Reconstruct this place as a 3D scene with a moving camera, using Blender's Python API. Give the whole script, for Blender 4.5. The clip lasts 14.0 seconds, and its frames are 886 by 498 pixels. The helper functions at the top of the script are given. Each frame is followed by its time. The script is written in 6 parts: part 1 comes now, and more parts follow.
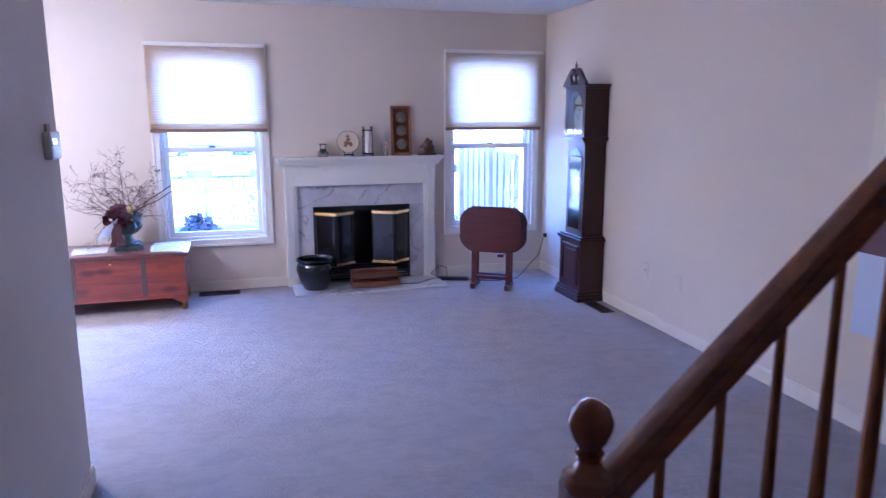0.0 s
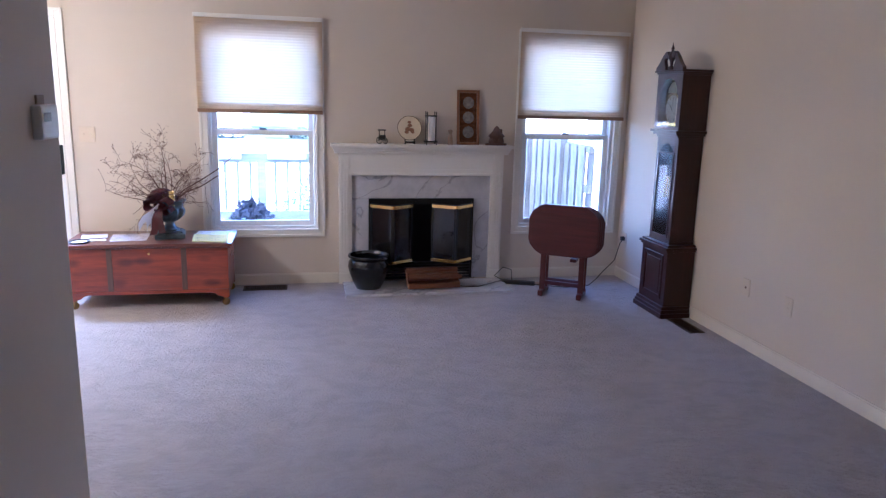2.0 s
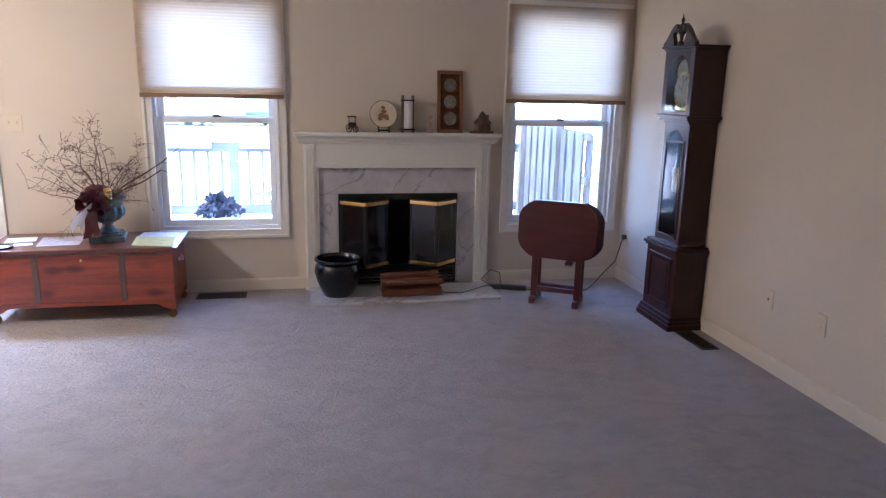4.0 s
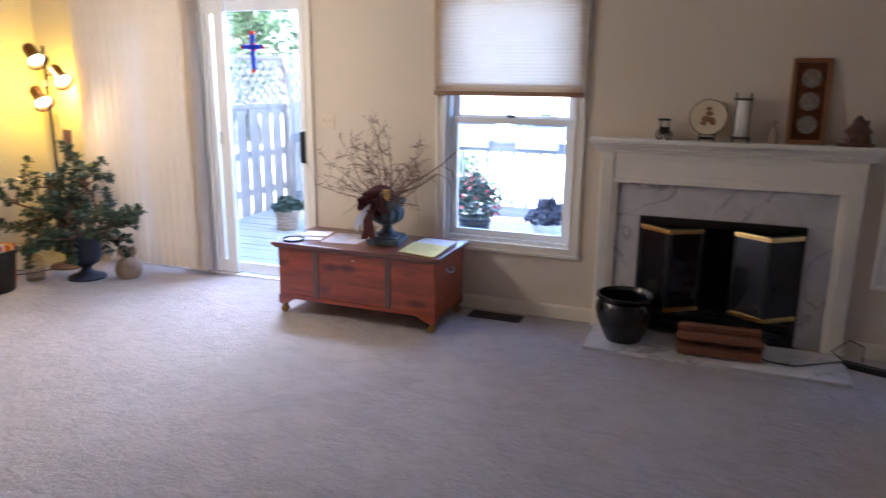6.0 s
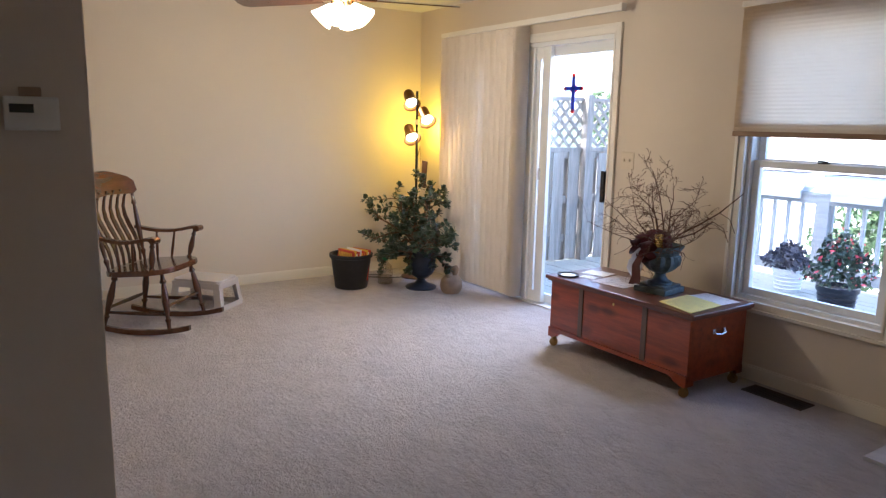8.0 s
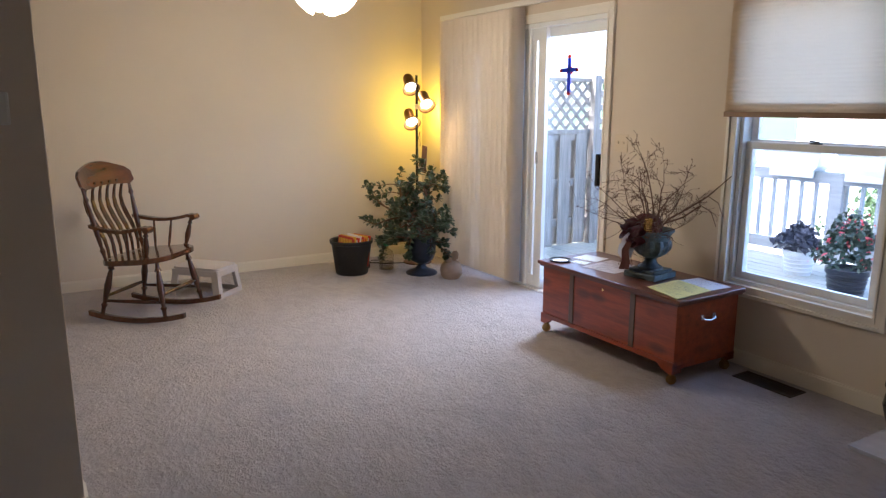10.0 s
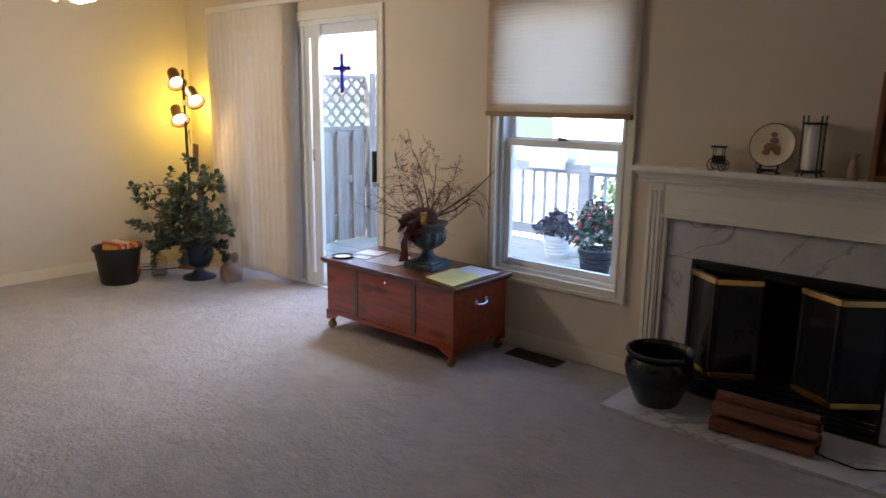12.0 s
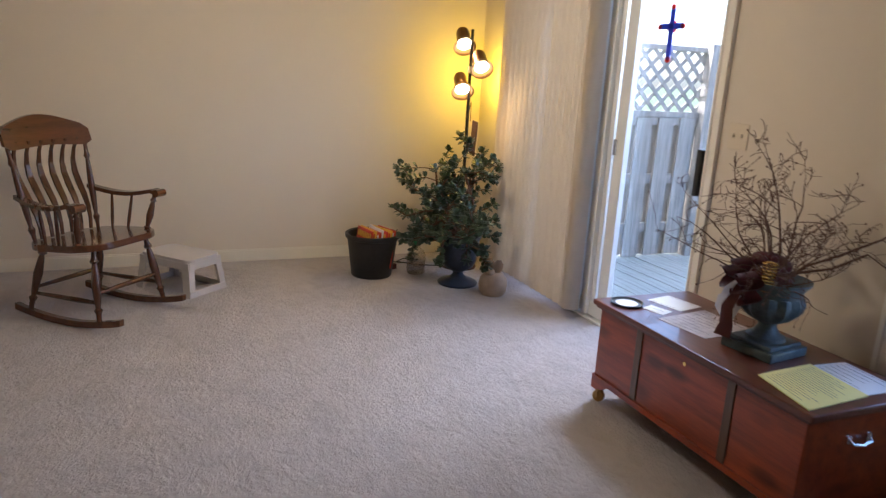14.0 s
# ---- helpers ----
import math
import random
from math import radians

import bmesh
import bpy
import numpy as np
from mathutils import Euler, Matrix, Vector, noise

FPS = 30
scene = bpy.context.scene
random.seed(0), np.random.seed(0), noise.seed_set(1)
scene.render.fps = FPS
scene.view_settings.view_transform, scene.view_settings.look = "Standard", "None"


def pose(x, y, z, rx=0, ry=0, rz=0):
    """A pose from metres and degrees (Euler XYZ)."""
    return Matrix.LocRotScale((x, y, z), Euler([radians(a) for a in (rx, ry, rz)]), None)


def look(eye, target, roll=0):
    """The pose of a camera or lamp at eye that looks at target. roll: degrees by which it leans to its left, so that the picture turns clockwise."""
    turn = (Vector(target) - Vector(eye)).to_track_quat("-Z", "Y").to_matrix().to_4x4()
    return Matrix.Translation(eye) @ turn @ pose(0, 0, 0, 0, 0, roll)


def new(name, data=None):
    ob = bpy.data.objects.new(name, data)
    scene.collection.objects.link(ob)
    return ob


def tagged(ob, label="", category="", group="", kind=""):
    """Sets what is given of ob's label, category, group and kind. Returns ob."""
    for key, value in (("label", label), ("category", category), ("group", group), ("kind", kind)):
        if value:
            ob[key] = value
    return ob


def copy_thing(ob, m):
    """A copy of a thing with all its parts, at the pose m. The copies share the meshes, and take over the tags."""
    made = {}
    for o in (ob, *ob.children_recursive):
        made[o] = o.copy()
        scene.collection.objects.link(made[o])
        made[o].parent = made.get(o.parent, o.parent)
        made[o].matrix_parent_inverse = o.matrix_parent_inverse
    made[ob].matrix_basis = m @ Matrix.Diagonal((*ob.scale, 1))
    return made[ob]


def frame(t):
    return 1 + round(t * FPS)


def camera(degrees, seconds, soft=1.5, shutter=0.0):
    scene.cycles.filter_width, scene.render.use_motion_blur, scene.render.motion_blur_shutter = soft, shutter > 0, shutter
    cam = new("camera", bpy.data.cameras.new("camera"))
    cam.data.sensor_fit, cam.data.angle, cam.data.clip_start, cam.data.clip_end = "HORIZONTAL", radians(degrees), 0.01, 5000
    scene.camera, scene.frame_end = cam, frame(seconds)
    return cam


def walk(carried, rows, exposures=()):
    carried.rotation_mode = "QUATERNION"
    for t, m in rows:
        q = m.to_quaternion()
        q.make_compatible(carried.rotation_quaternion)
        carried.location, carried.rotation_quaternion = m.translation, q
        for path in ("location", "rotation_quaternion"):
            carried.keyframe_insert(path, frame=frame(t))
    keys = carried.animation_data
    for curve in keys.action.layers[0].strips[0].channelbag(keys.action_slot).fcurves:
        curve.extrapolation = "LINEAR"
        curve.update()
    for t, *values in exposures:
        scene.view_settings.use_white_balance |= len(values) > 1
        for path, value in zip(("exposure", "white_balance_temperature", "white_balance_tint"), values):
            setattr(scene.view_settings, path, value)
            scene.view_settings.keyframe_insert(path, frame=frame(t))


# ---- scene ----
cam = camera(64.3, 14.0, soft=1.3, shutter=0.3)
PATH = [
    (0, (0.211, 0.553, 1.557), (0.767, 2.436, 1.174), 0.0),
    (0.5, (0.213, 0.844, 1.536), (0.661, 2.764, 1.196), 0.9),
    (1, (0.266, 1.037, 1.547), (0.691, 2.959, 1.189), 1.9),
    (1.5, (0.353, 1.094, 1.586), (0.748, 3.011, 1.174), 0.8),
    (2, (0.306, 1.149, 1.532), (0.705, 3.064, 1.115), 1.5),
    (2.5, (0.298, 1.162, 1.528), (0.738, 3.067, 1.107), 2.1),
    (2.7, (0.315, 1.141, 1.546), (0.751, 3.045, 1.119), 2.0),
    (5, (0.841, 2.346, 1.491), (1.102, 4.26, 0.974), -1.3),
    (5.5, (1.03, 2.487, 1.506), (0.783, 4.394, 0.957), 0.4),
    (5.8, (1.238, 2.631, 1.515), (0.712, 4.49, 0.995), -0.7),
    (6, (1.294, 2.682, 1.489), (0.581, 4.49, 1.018), 0.5),
    (6.3, (1.458, 2.807, 1.481), (0.488, 4.487, 0.991), -0.4),
    (6.5, (1.555, 2.852, 1.529), (0.42, 4.425, 1.042), -0.7),
    (7, (1.833, 2.939, 1.487), (0.392, 4.254, 1.045), -0.1),
    (7.3, (1.892, 3.038, 1.488), (0.352, 4.247, 1.078), -0.4),
    (7.5, (1.961, 3.129, 1.431), (0.345, 4.254, 1.079), 1.3),
    (10, (2.154, 3.531, 1.451), (0.476, 4.541, 1.048), 0.1),
    (10.5, (2.187, 3.559, 1.402), (0.673, 4.814, 1.037), 0.5),
    (10.7, (2.202, 3.561, 1.428), (0.776, 4.92, 1.05), 0.1),
    (11, (2.215, 3.563, 1.467), (0.907, 5.03, 1.097), -0.6),
    (11.3, (2.223, 3.554, 1.477), (0.931, 5.037, 1.114), -0.5),
    (11.5, (2.229, 3.529, 1.487), (0.96, 5.03, 1.116), -0.4),
    (12, (2.204, 3.512, 1.47), (0.914, 4.984, 1.058), 0.7),
    (12.3, (2.152, 3.586, 1.464), (0.745, 4.929, 0.996), 0.4),
    (12.5, (2.078, 3.626, 1.488), (0.606, 4.882, 0.983), 0.6),
    (13, (1.822, 3.911, 1.412), (0.183, 4.968, 0.968), 1.0),
    (13.5, (1.507, 4.273, 1.418), (-0.227, 5.159, 0.961), 0.6),
    (14, (1.152, 4.541, 1.404), (-0.633, 5.302, 0.917), 3.3),
]
EXPOSURES = [(0, 4.85, 4020, 31), (0.6, 4.5, 4180, 27), (1.5, 4.38, 4450, 24), (2.0, 4.34, 4540, 23), (2.5, 4.28, 4660, 22), (5, 4.2, 4910, 19), (6.0, 3.82, 5020, 18), (6.5, 3.52, 5180, 16), (7.5, 3.36, 5340, 15), (10, 3.28, 5380, 14), (11, 3.08, 5420, 14), (12, 3.1, 5420, 13), (14, 3.1, 5420, 14)]
walk(cam, [(t, look(eye, target, roll)) for t, eye, target, roll in PATH], EXPOSURES)

# ---- world, sun and large lights ----
SKY, SUN = 0.15, 2.5
SUN_ELEVATION, SUN_ROTATION = radians(42), radians(200)
world = bpy.data.worlds.new("world")
scene.world = world
world.use_nodes = True
wn = world.node_tree.nodes
sky = wn.new("ShaderNodeTexSky")
sky.sky_type, sky.sun_disc = "NISHITA", False
sky.sun_elevation, sky.sun_rotation = SUN_ELEVATION, SUN_ROTATION
world.node_tree.links.new(sky.outputs[0], wn["Background"].inputs[0])
wn["Background"].inputs[1].default_value = SKY
sky.dust_density = 3.0


def lamp(name, kind, energy, color, m, **more):
    data = bpy.data.lights.new(name, kind)
    data.energy, data.color = energy, color
    for key, value in more.items():
        if key == "size":
            data.shape, data.size, data.size_y = "RECTANGLE", value[0], value[1]
        elif key == "radius":
            data.shadow_soft_size = value
        elif key == "angle":
            data.angle = value
        elif key == "spread":
            data.spread = radians(value)
        elif key == "spot":
            data.spot_size, data.spot_blend = value, 0.6
    ob = new(name, data)
    ob.matrix_world = m
    return ob


lamp("sun", "SUN", SUN, (1.0, 0.94, 0.85), look((-3, -9, 9), (0, 0, 0)), angle=radians(0.5))

# Unseen panel above the door, added to throw extra skylight onto the carpet.
lamp("patio_sky", "AREA", 5.5, (0.86, 0.93, 1.0), look((-1.95, 7.5, 2.3), (-1.1, 4.7, 0.0)), size=(0.7, 0.5), spread=115)

# ---- measures of the room ----
X0, X1 = -3.92, 3.12      # west and east wall faces
YN, YS = 6.945, -1.2      # window wall face, foyer wall face
CEIL = 2.45
PX, PY = -0.438, 3.615    # outer corner of the wall that carries the thermostat
T = 0.16                  # outer wall thickness


# ---- materials ----
def mat(name, color, rough=0.6, metal=0.0, vary=0.12, scale=6.0, fine=60.0, bump=0.15, dist=0.002, spec=0.5, coat=0.0, stretch=(1, 1, 1), color2=None):
    """A principled surface whose colour wanders at two scales, with a fine relief."""
    m = bpy.data.materials.new(name)
    m.use_nodes = True
    nt = m.node_tree
    p = nt.nodes["Principled BSDF"]
    p.inputs["Roughness"].default_value, p.inputs["Metallic"].default_value = rough, metal
    p.inputs["Specular IOR Level"].default_value = spec
    p.inputs["Coat Weight"].default_value = coat
    tc, mp = nt.nodes.new("ShaderNodeTexCoord"), nt.nodes.new("ShaderNodeMapping")
    mp.inputs["Scale"].default_value = stretch
    nt.links.new(tc.outputs["Object"], mp.inputs[0])
    big, small = nt.nodes.new("ShaderNodeTexNoise"), nt.nodes.new("ShaderNodeTexNoise")
    big.inputs["Scale"].default_value, small.inputs["Scale"].default_value = scale, fine
    big.inputs["Detail"].default_value, small.inputs["Detail"].default_value = 4, 3
    for n in (big, small):
        nt.links.new(mp.outputs[0], n.inputs["Vector"])
    add = nt.nodes.new("ShaderNodeMath")
    add.operation = "MULTIPLY_ADD"
    nt.links.new(small.outputs["Fac"], add.inputs[0])
    add.inputs[1].default_value = 0.35
    nt.links.new(big.outputs["Fac"], add.inputs[2])
    ramp = nt.nodes.new("ShaderNodeValToRGB")
    ramp.color_ramp.elements[0].position, ramp.color_ramp.elements[1].position = 0.4, 0.95
    c2 = color2 or tuple(min(1, c * (1 + vary)) for c in color)
    c1 = tuple(c * (1 - vary) for c in color)
    ramp.color_ramp.elements[0].color, ramp.color_ramp.elements[1].color = (*c1, 1), (*c2, 1)
    nt.links.new(add.outputs[0], ramp.inputs[0])
    nt.links.new(ramp.outputs[0], p.inputs["Base Color"])
    if bump:
        b = nt.nodes.new("ShaderNodeBump")
        b.inputs["Strength"].default_value, b.inputs["Distance"].default_value = bump, dist
        nt.links.new(small.outputs["Fac"], b.inputs["Height"])
        nt.links.new(b.outputs[0], p.inputs["Normal"])
    return m


def wood(name, dark, light, rough=0.35, axis=0, coat=0.2, scale=9.0, knots=False):
    """Wood with its grain along one axis."""
    st = [14, 14, 14]
    st[axis] = 1.2
    m = mat(name, dark, rough, 0, 0.0, scale * 0.25, scale * 1.6, 0.08, 0.001, 0.5, coat, tuple(st), light)
    nt = m.node_tree
    if knots:
        p = nt.nodes["Principled BSDF"]
        old = p.inputs["Base Color"].links[0].from_socket
        v = nt.nodes.new("ShaderNodeTexVoronoi")
        tc = nt.nodes.new("ShaderNodeTexCoord")
        mp = nt.nodes.new("ShaderNodeMapping")
        mp.inputs["Scale"].default_value, mp.inputs["Location"].default_value, mp.inputs["Rotation"].default_value = (3.1, 2.3, 7.3), (0.37, 0.2, 0.81), (0.1, 0.35, 0.2)
        nt.links.new(tc.outputs["Object"], mp.inputs[0])
        nt.links.new(mp.outputs[0], v.inputs["Vector"])
        v.inputs["Scale"].default_value = 1.0
        r = nt.nodes.new("ShaderNodeValToRGB")
        r.color_ramp.elements[0].position, r.color_ramp.elements[1].position = 0.10, 0.26
        r.color_ramp.elements[0].color, r.color_ramp.elements[1].color = (0.45, 0.34, 0.28, 1), (1, 1, 1, 1)
        nt.links.new(v.outputs["Distance"], r.inputs[0])
        mx = nt.nodes.new("ShaderNodeMix")
        mx.data_type, mx.blend_type = "RGBA", "MULTIPLY"
        mx.inputs["Factor"].default_value = 1.0
        nt.links.new(old, mx.inputs["A"])
        nt.links.new(r.outputs[0], mx.inputs["B"])
        nt.links.new(mx.outputs["Result"], p.inputs["Base Color"])
    return m


def clear(name, tint=(1, 1, 1), gloss=0.03, slant=0.8):
    """A pane: it lets light pass and mirrors at a slant."""
    m = bpy.data.materials.new(name)
    m.use_nodes = True
    nt = m.node_tree
    nt.nodes.remove(nt.nodes["Principled BSDF"])
    t, g, mix, f, w = (nt.nodes.new(k) for k in ("ShaderNodeBsdfTransparent", "ShaderNodeBsdfGlossy", "ShaderNodeMixShader", "ShaderNodeLayerWeight", "ShaderNodeMath"))
    t.inputs[0].default_value, g.inputs["Roughness"].default_value = (*tint, 1), gloss
    f.inputs["Blend"].default_value = 0.5
    w.operation, w.inputs[1].default_value = "POWER", 4.0
    a = nt.nodes.new("ShaderNodeMath")
    a.operation, a.inputs[1].default_value, a.inputs[2].default_value = "MULTIPLY_ADD", slant, 0.03
    nt.links.new(f.outputs["Facing"], w.inputs[0])
    nt.links.new(w.outputs[0], a.inputs[0])
    nt.links.new(a.outputs[0], mix.inputs[0])
    nt.links.new(t.outputs[0], mix.inputs[1])
    nt.links.new(g.outputs[0], mix.inputs[2])
    nt.links.new(mix.outputs[0], nt.nodes["Material Output"].inputs[0])
    return m


def lit_cloth(name, color, through_color, share):
    """Cloth or paper that light shines through."""
    m = mat(name, color, 0.85, 0, 0.04, 8, 200, 0.1, 0.0005)
    nt = m.node_tree
    p, out = nt.nodes["Principled BSDF"], nt.nodes["Material Output"]
    t, mix = nt.nodes.new("ShaderNodeBsdfTranslucent"), nt.nodes.new("ShaderNodeMixShader")
    t.inputs[0].default_value = (*through_color, 1)
    mix.inputs[0].default_value = share
    nt.links.new(p.outputs[0], mix.inputs[1])
    nt.links.new(t.outputs[0], mix.inputs[2])
    nt.links.new(mix.outputs[0], out.inputs[0])
    return m


def glowing(name, color, strength):
    m = bpy.data.materials.new(name)
    m.use_nodes = True
    p = m.node_tree.nodes["Principled BSDF"]
    p.inputs["Base Color"].default_value = (*color, 1)
    p.inputs["Emission Color"].default_value, p.inputs["Emission Strength"].default_value = (*color, 1), strength
    return m


M_WALL = mat("wall paint", (0.66, 0.57, 0.455), 0.75, vary=0.025, scale=1.3, fine=160, bump=0.25, dist=0.0008)
M_CEIL = mat("ceiling paint", (0.74, 0.71, 0.66), 0.85, vary=0.02, fine=90, bump=0.4, dist=0.002)
M_TRIM = mat("white trim paint", (0.80, 0.76, 0.68), 0.4, vary=0.03, scale=3, fine=50, bump=0.05)
M_BASE = mat("baseboard paint", (0.73, 0.66, 0.54), 0.45, vary=0.03, scale=3, fine=50, bump=0.05)
M_VINYL = mat("white vinyl", (0.82, 0.82, 0.80), 0.35, vary=0.02, bump=0.03)
M_SHADE = lit_cloth("cellular shade cloth", (0.45, 0.33, 0.205), (0.86, 0.71, 0.52), 0.37)
M_SHADE_RAIL = mat("shade rail", (0.26, 0.15, 0.08), 0.5, vary=0.05)
M_VANE = lit_cloth("vertical blind vane", (0.82, 0.73, 0.62), (0.90, 0.76, 0.60), 0.045)
M_GLASS = clear("window glass")
M_CLOCKGLASS = clear("clock glass", (0.80, 0.83, 0.85), 0.06, 0.4)
M_BLACKGLASS = mat("smoked door glass", (0.012, 0.012, 0.016), 0.08, vary=0.1, bump=0.0)
M_BLACK = mat("black metal", (0.012, 0.012, 0.013), 0.45, 0.2, vary=0.2, bump=0.1)
M_SOOT_SHADE = mat("sooty firebox and vent shade", (0.03, 0.028, 0.026), 0.9, vary=0.4, scale=5)
M_BRASS = mat("polished brass", (0.85, 0.58, 0.20), 0.22, 1.0, vary=0.08, bump=0.03)
M_CHROME = mat("chrome", (0.75, 0.75, 0.76), 0.18, 1.0, vary=0.03, bump=0.0)
M_CEDAR = wood("red cedar", (0.14, 0.019, 0.005), (0.34, 0.058, 0.013), 0.32, 0, 0.3, knots=True)
M_CEDARTOP = wood("dark lid wood", (0.075, 0.022, 0.014), (0.15, 0.042, 0.026), 0.28, 0, 0.3)
M_CEDARBAND = wood("inlaid band wood", (0.06, 0.03, 0.018), (0.12, 0.065, 0.035), 0.35, 2, 0.3)
M_MAHOG = wood("mahogany", (0.020, 0.003, 0.003), (0.045, 0.007, 0.006), 0.34, 2, 0.05)
M_REDTABLE = wood("red stained wood", (0.06, 0.009, 0.010), (0.115, 0.018, 0.018), 0.4, 0, 0.2)
M_OAK = wood("stair oak", (0.19, 0.055, 0.014), (0.36, 0.125, 0.03), 0.2, 0, 0.7)
M_OAKV = wood("stair oak upright", (0.17, 0.05, 0.013), (0.33, 0.11, 0.026), 0.2, 2, 0.7)
M_ROCKER = wood("rocker walnut", (0.035, 0.011, 0.005), (0.09, 0.031, 0.014), 0.25, 2, 0.4)
M_ROCKERX = wood("rocker walnut flat", (0.05, 0.017, 0.007), (0.13, 0.046, 0.019), 0.2, 0, 0.5)
M_FRAMEWOOD = wood("picture wood", (0.16, 0.06, 0.025), (0.28, 0.12, 0.05), 0.35, 2)
M_PEWTER = mat("verdigris urn", (0.06, 0.085, 0.10), 0.5, 0.2, vary=0.35, scale=18, fine=90, bump=0.5, dist=0.003, color2=(0.13, 0.17, 0.19))
M_BLACKPOT = mat("black glazed pot", (0.006, 0.007, 0.009), 0.22, vary=0.3, scale=14, bump=0.1, coat=0.15)
M_OLDBRASS = mat("tarnished brass", (0.30, 0.18, 0.06), 0.35, 1.0, vary=0.2, bump=0.05)
M_NAVYURN = mat("dark plant urn", (0.015, 0.02, 0.035), 0.35, vary=0.3, scale=20, bump=0.2)
M_BASKET = mat("black basket", (0.014, 0.013, 0.013), 0.55, vary=0.3, scale=40, bump=0.3)
M_TWIG = mat("dry twigs", (0.10, 0.045, 0.03), 0.8, vary=0.3, scale=20, bump=0.4)
M_BOW = mat("burgundy ribbon", (0.075, 0.006, 0.012), 0.45, vary=0.35, scale=25, bump=0.1)
M_TULLE = lit_cloth("white tulle", (0.75, 0.76, 0.82), (0.8, 0.8, 0.85), 0.4)
M_LEAF = mat("jade leaf", (0.022, 0.048, 0.026), 0.3, vary=0.5, scale=30, fine=90, bump=0.1, color2=(0.06, 0.10, 0.06))
M_STEM = mat("jade stem", (0.13, 0.065, 0.04), 0.7, vary=0.3, scale=30, bump=0.5)
M_SOIL = mat("soil", (0.03, 0.02, 0.015), 0.95, vary=0.4, scale=40, bump=0.8)
M_TAN = mat("tan stoneware", (0.36, 0.26, 0.18), 0.7, vary=0.15, scale=20, bump=0.4)
M_BROWN = mat("dark brown glaze", (0.10, 0.045, 0.03), 0.5, vary=0.3, scale=30)
M_STOOL = mat("grey plastic", (0.50, 0.46, 0.45), 0.45, vary=0.03, bump=0.1)
M_YELLOWPAPER = mat("yellow legal paper", (0.80, 0.74, 0.30), 0.8, vary=0.02, bump=0.02)
M_PAPER = mat("white paper", (0.78, 0.78, 0.80), 0.8, vary=0.03, bump=0.02)
M_LILACPAPER = mat("printed paper", (0.50, 0.46, 0.50), 0.8, vary=0.25, scale=22, bump=0.02)
M_INK = mat("ink", (0.10, 0.10, 0.14), 0.8, vary=0.05, bump=0)
M_RED = mat("red print", (0.55, 0.05, 0.03), 0.45, vary=0.2, scale=20, bump=0.0)
M_YELLOW = mat("yellow print", (0.75, 0.48, 0.05), 0.45, vary=0.2, scale=20, bump=0.0)
M_PLASTICW = mat("ivory plastic", (0.72, 0.70, 0.62), 0.4, vary=0.02, bump=0.0)
M_LCD = mat("dark display", (0.05, 0.06, 0.06), 0.2, vary=0.02, bump=0.0)
M_VENT = mat("bronze vent metal", (0.06, 0.04, 0.03), 0.45, 0.6, vary=0.2, scale=20)
M_CORD = mat("black cord", (0.015, 0.015, 0.015), 0.5, vary=0.1, bump=0)
M_CREAM = mat("cream glaze", (0.70, 0.60, 0.42), 0.35, vary=0.05, scale=10, bump=0)
M_PLATEART = mat("brown plate drawing", (0.28, 0.13, 0.07), 0.45, vary=0.35, scale=50, bump=0)
M_BLUE = mat("blue stained glass", (0.02, 0.04, 0.60), 0.2, vary=0.2, bump=0)
M_REDGLASS = mat("red stained glass", (0.65, 0.03, 0.03), 0.2, vary=0.2, bump=0)
M_DECK = wood("weathered deck", (0.30, 0.295, 0.245), (0.50, 0.49, 0.41), 0.85, 0, 0.0)
M_FENCE = wood("weathered fence", (0.17, 0.15, 0.13), (0.42, 0.38, 0.335), 0.9, 2, 0.0)
M_RAILPAINT = wood("grey deck rail", (0.28, 0.31, 0.33), (0.42, 0.44, 0.46), 0.8, 0, 0.0)
M_PLANTER = mat("white planter plastic", (0.75, 0.76, 0.76), 0.5, vary=0.04)
M_GRASS = mat("lawn", (0.06, 0.09, 0.03), 0.95, vary=0.4, scale=2, fine=30, bump=0.6, dist=0.02)
M_ROAD = mat("pale concrete drive", (0.55, 0.54, 0.52), 0.9, vary=0.1, scale=0.6, fine=12, bump=0.3)
M_SIDING = mat("pale siding", (0.66, 0.65, 0.62), 0.7, vary=0.04, scale=1.5)
# Far panes and shingle are paled: the outdoor haze is put into their colour.
M_FARPANE = mat("haze-paled far window", (0.38, 0.40, 0.42), 0.3, vary=0.05, bump=0)
M_BRICK = mat("brown roof shingle", (0.30, 0.27, 0.25), 0.9, vary=0.2, scale=3, fine=25)
M_BARK = mat("bark", (0.10, 0.075, 0.055), 0.95, vary=0.3, scale=10, bump=0.8, dist=0.01)
M_FOLIAGE = mat("tree leaves", (0.045, 0.08, 0.025), 0.7, vary=0.4, scale=2, bump=0)
M_PURPLE = mat("purple leaves", (0.05, 0.052, 0.075), 0.6, vary=0.4, scale=20, bump=0)
M_PETAL = mat("red petals", (0.6, 0.06, 0.08), 0.6, vary=0.3, scale=20, bump=0)
M_LOG = mat("split log", (0.17, 0.062, 0.028), 0.8, vary=0.3, scale=12, bump=0.5, dist=0.003, stretch=(1, 6, 6))
M_WRAP = clear("clear wrap", (0.90, 0.88, 0.86), 0.12)
M_CANDLE = mat("white candle wax", (0.84, 0.82, 0.78), 0.3, vary=0.02, bump=0)
M_BULB = glowing("lamp mouth", (1.0, 0.80, 0.45), 1.6)
M_FANSHADE = glowing("frosted fan shade", (1.0, 0.88, 0.70), 0.6)
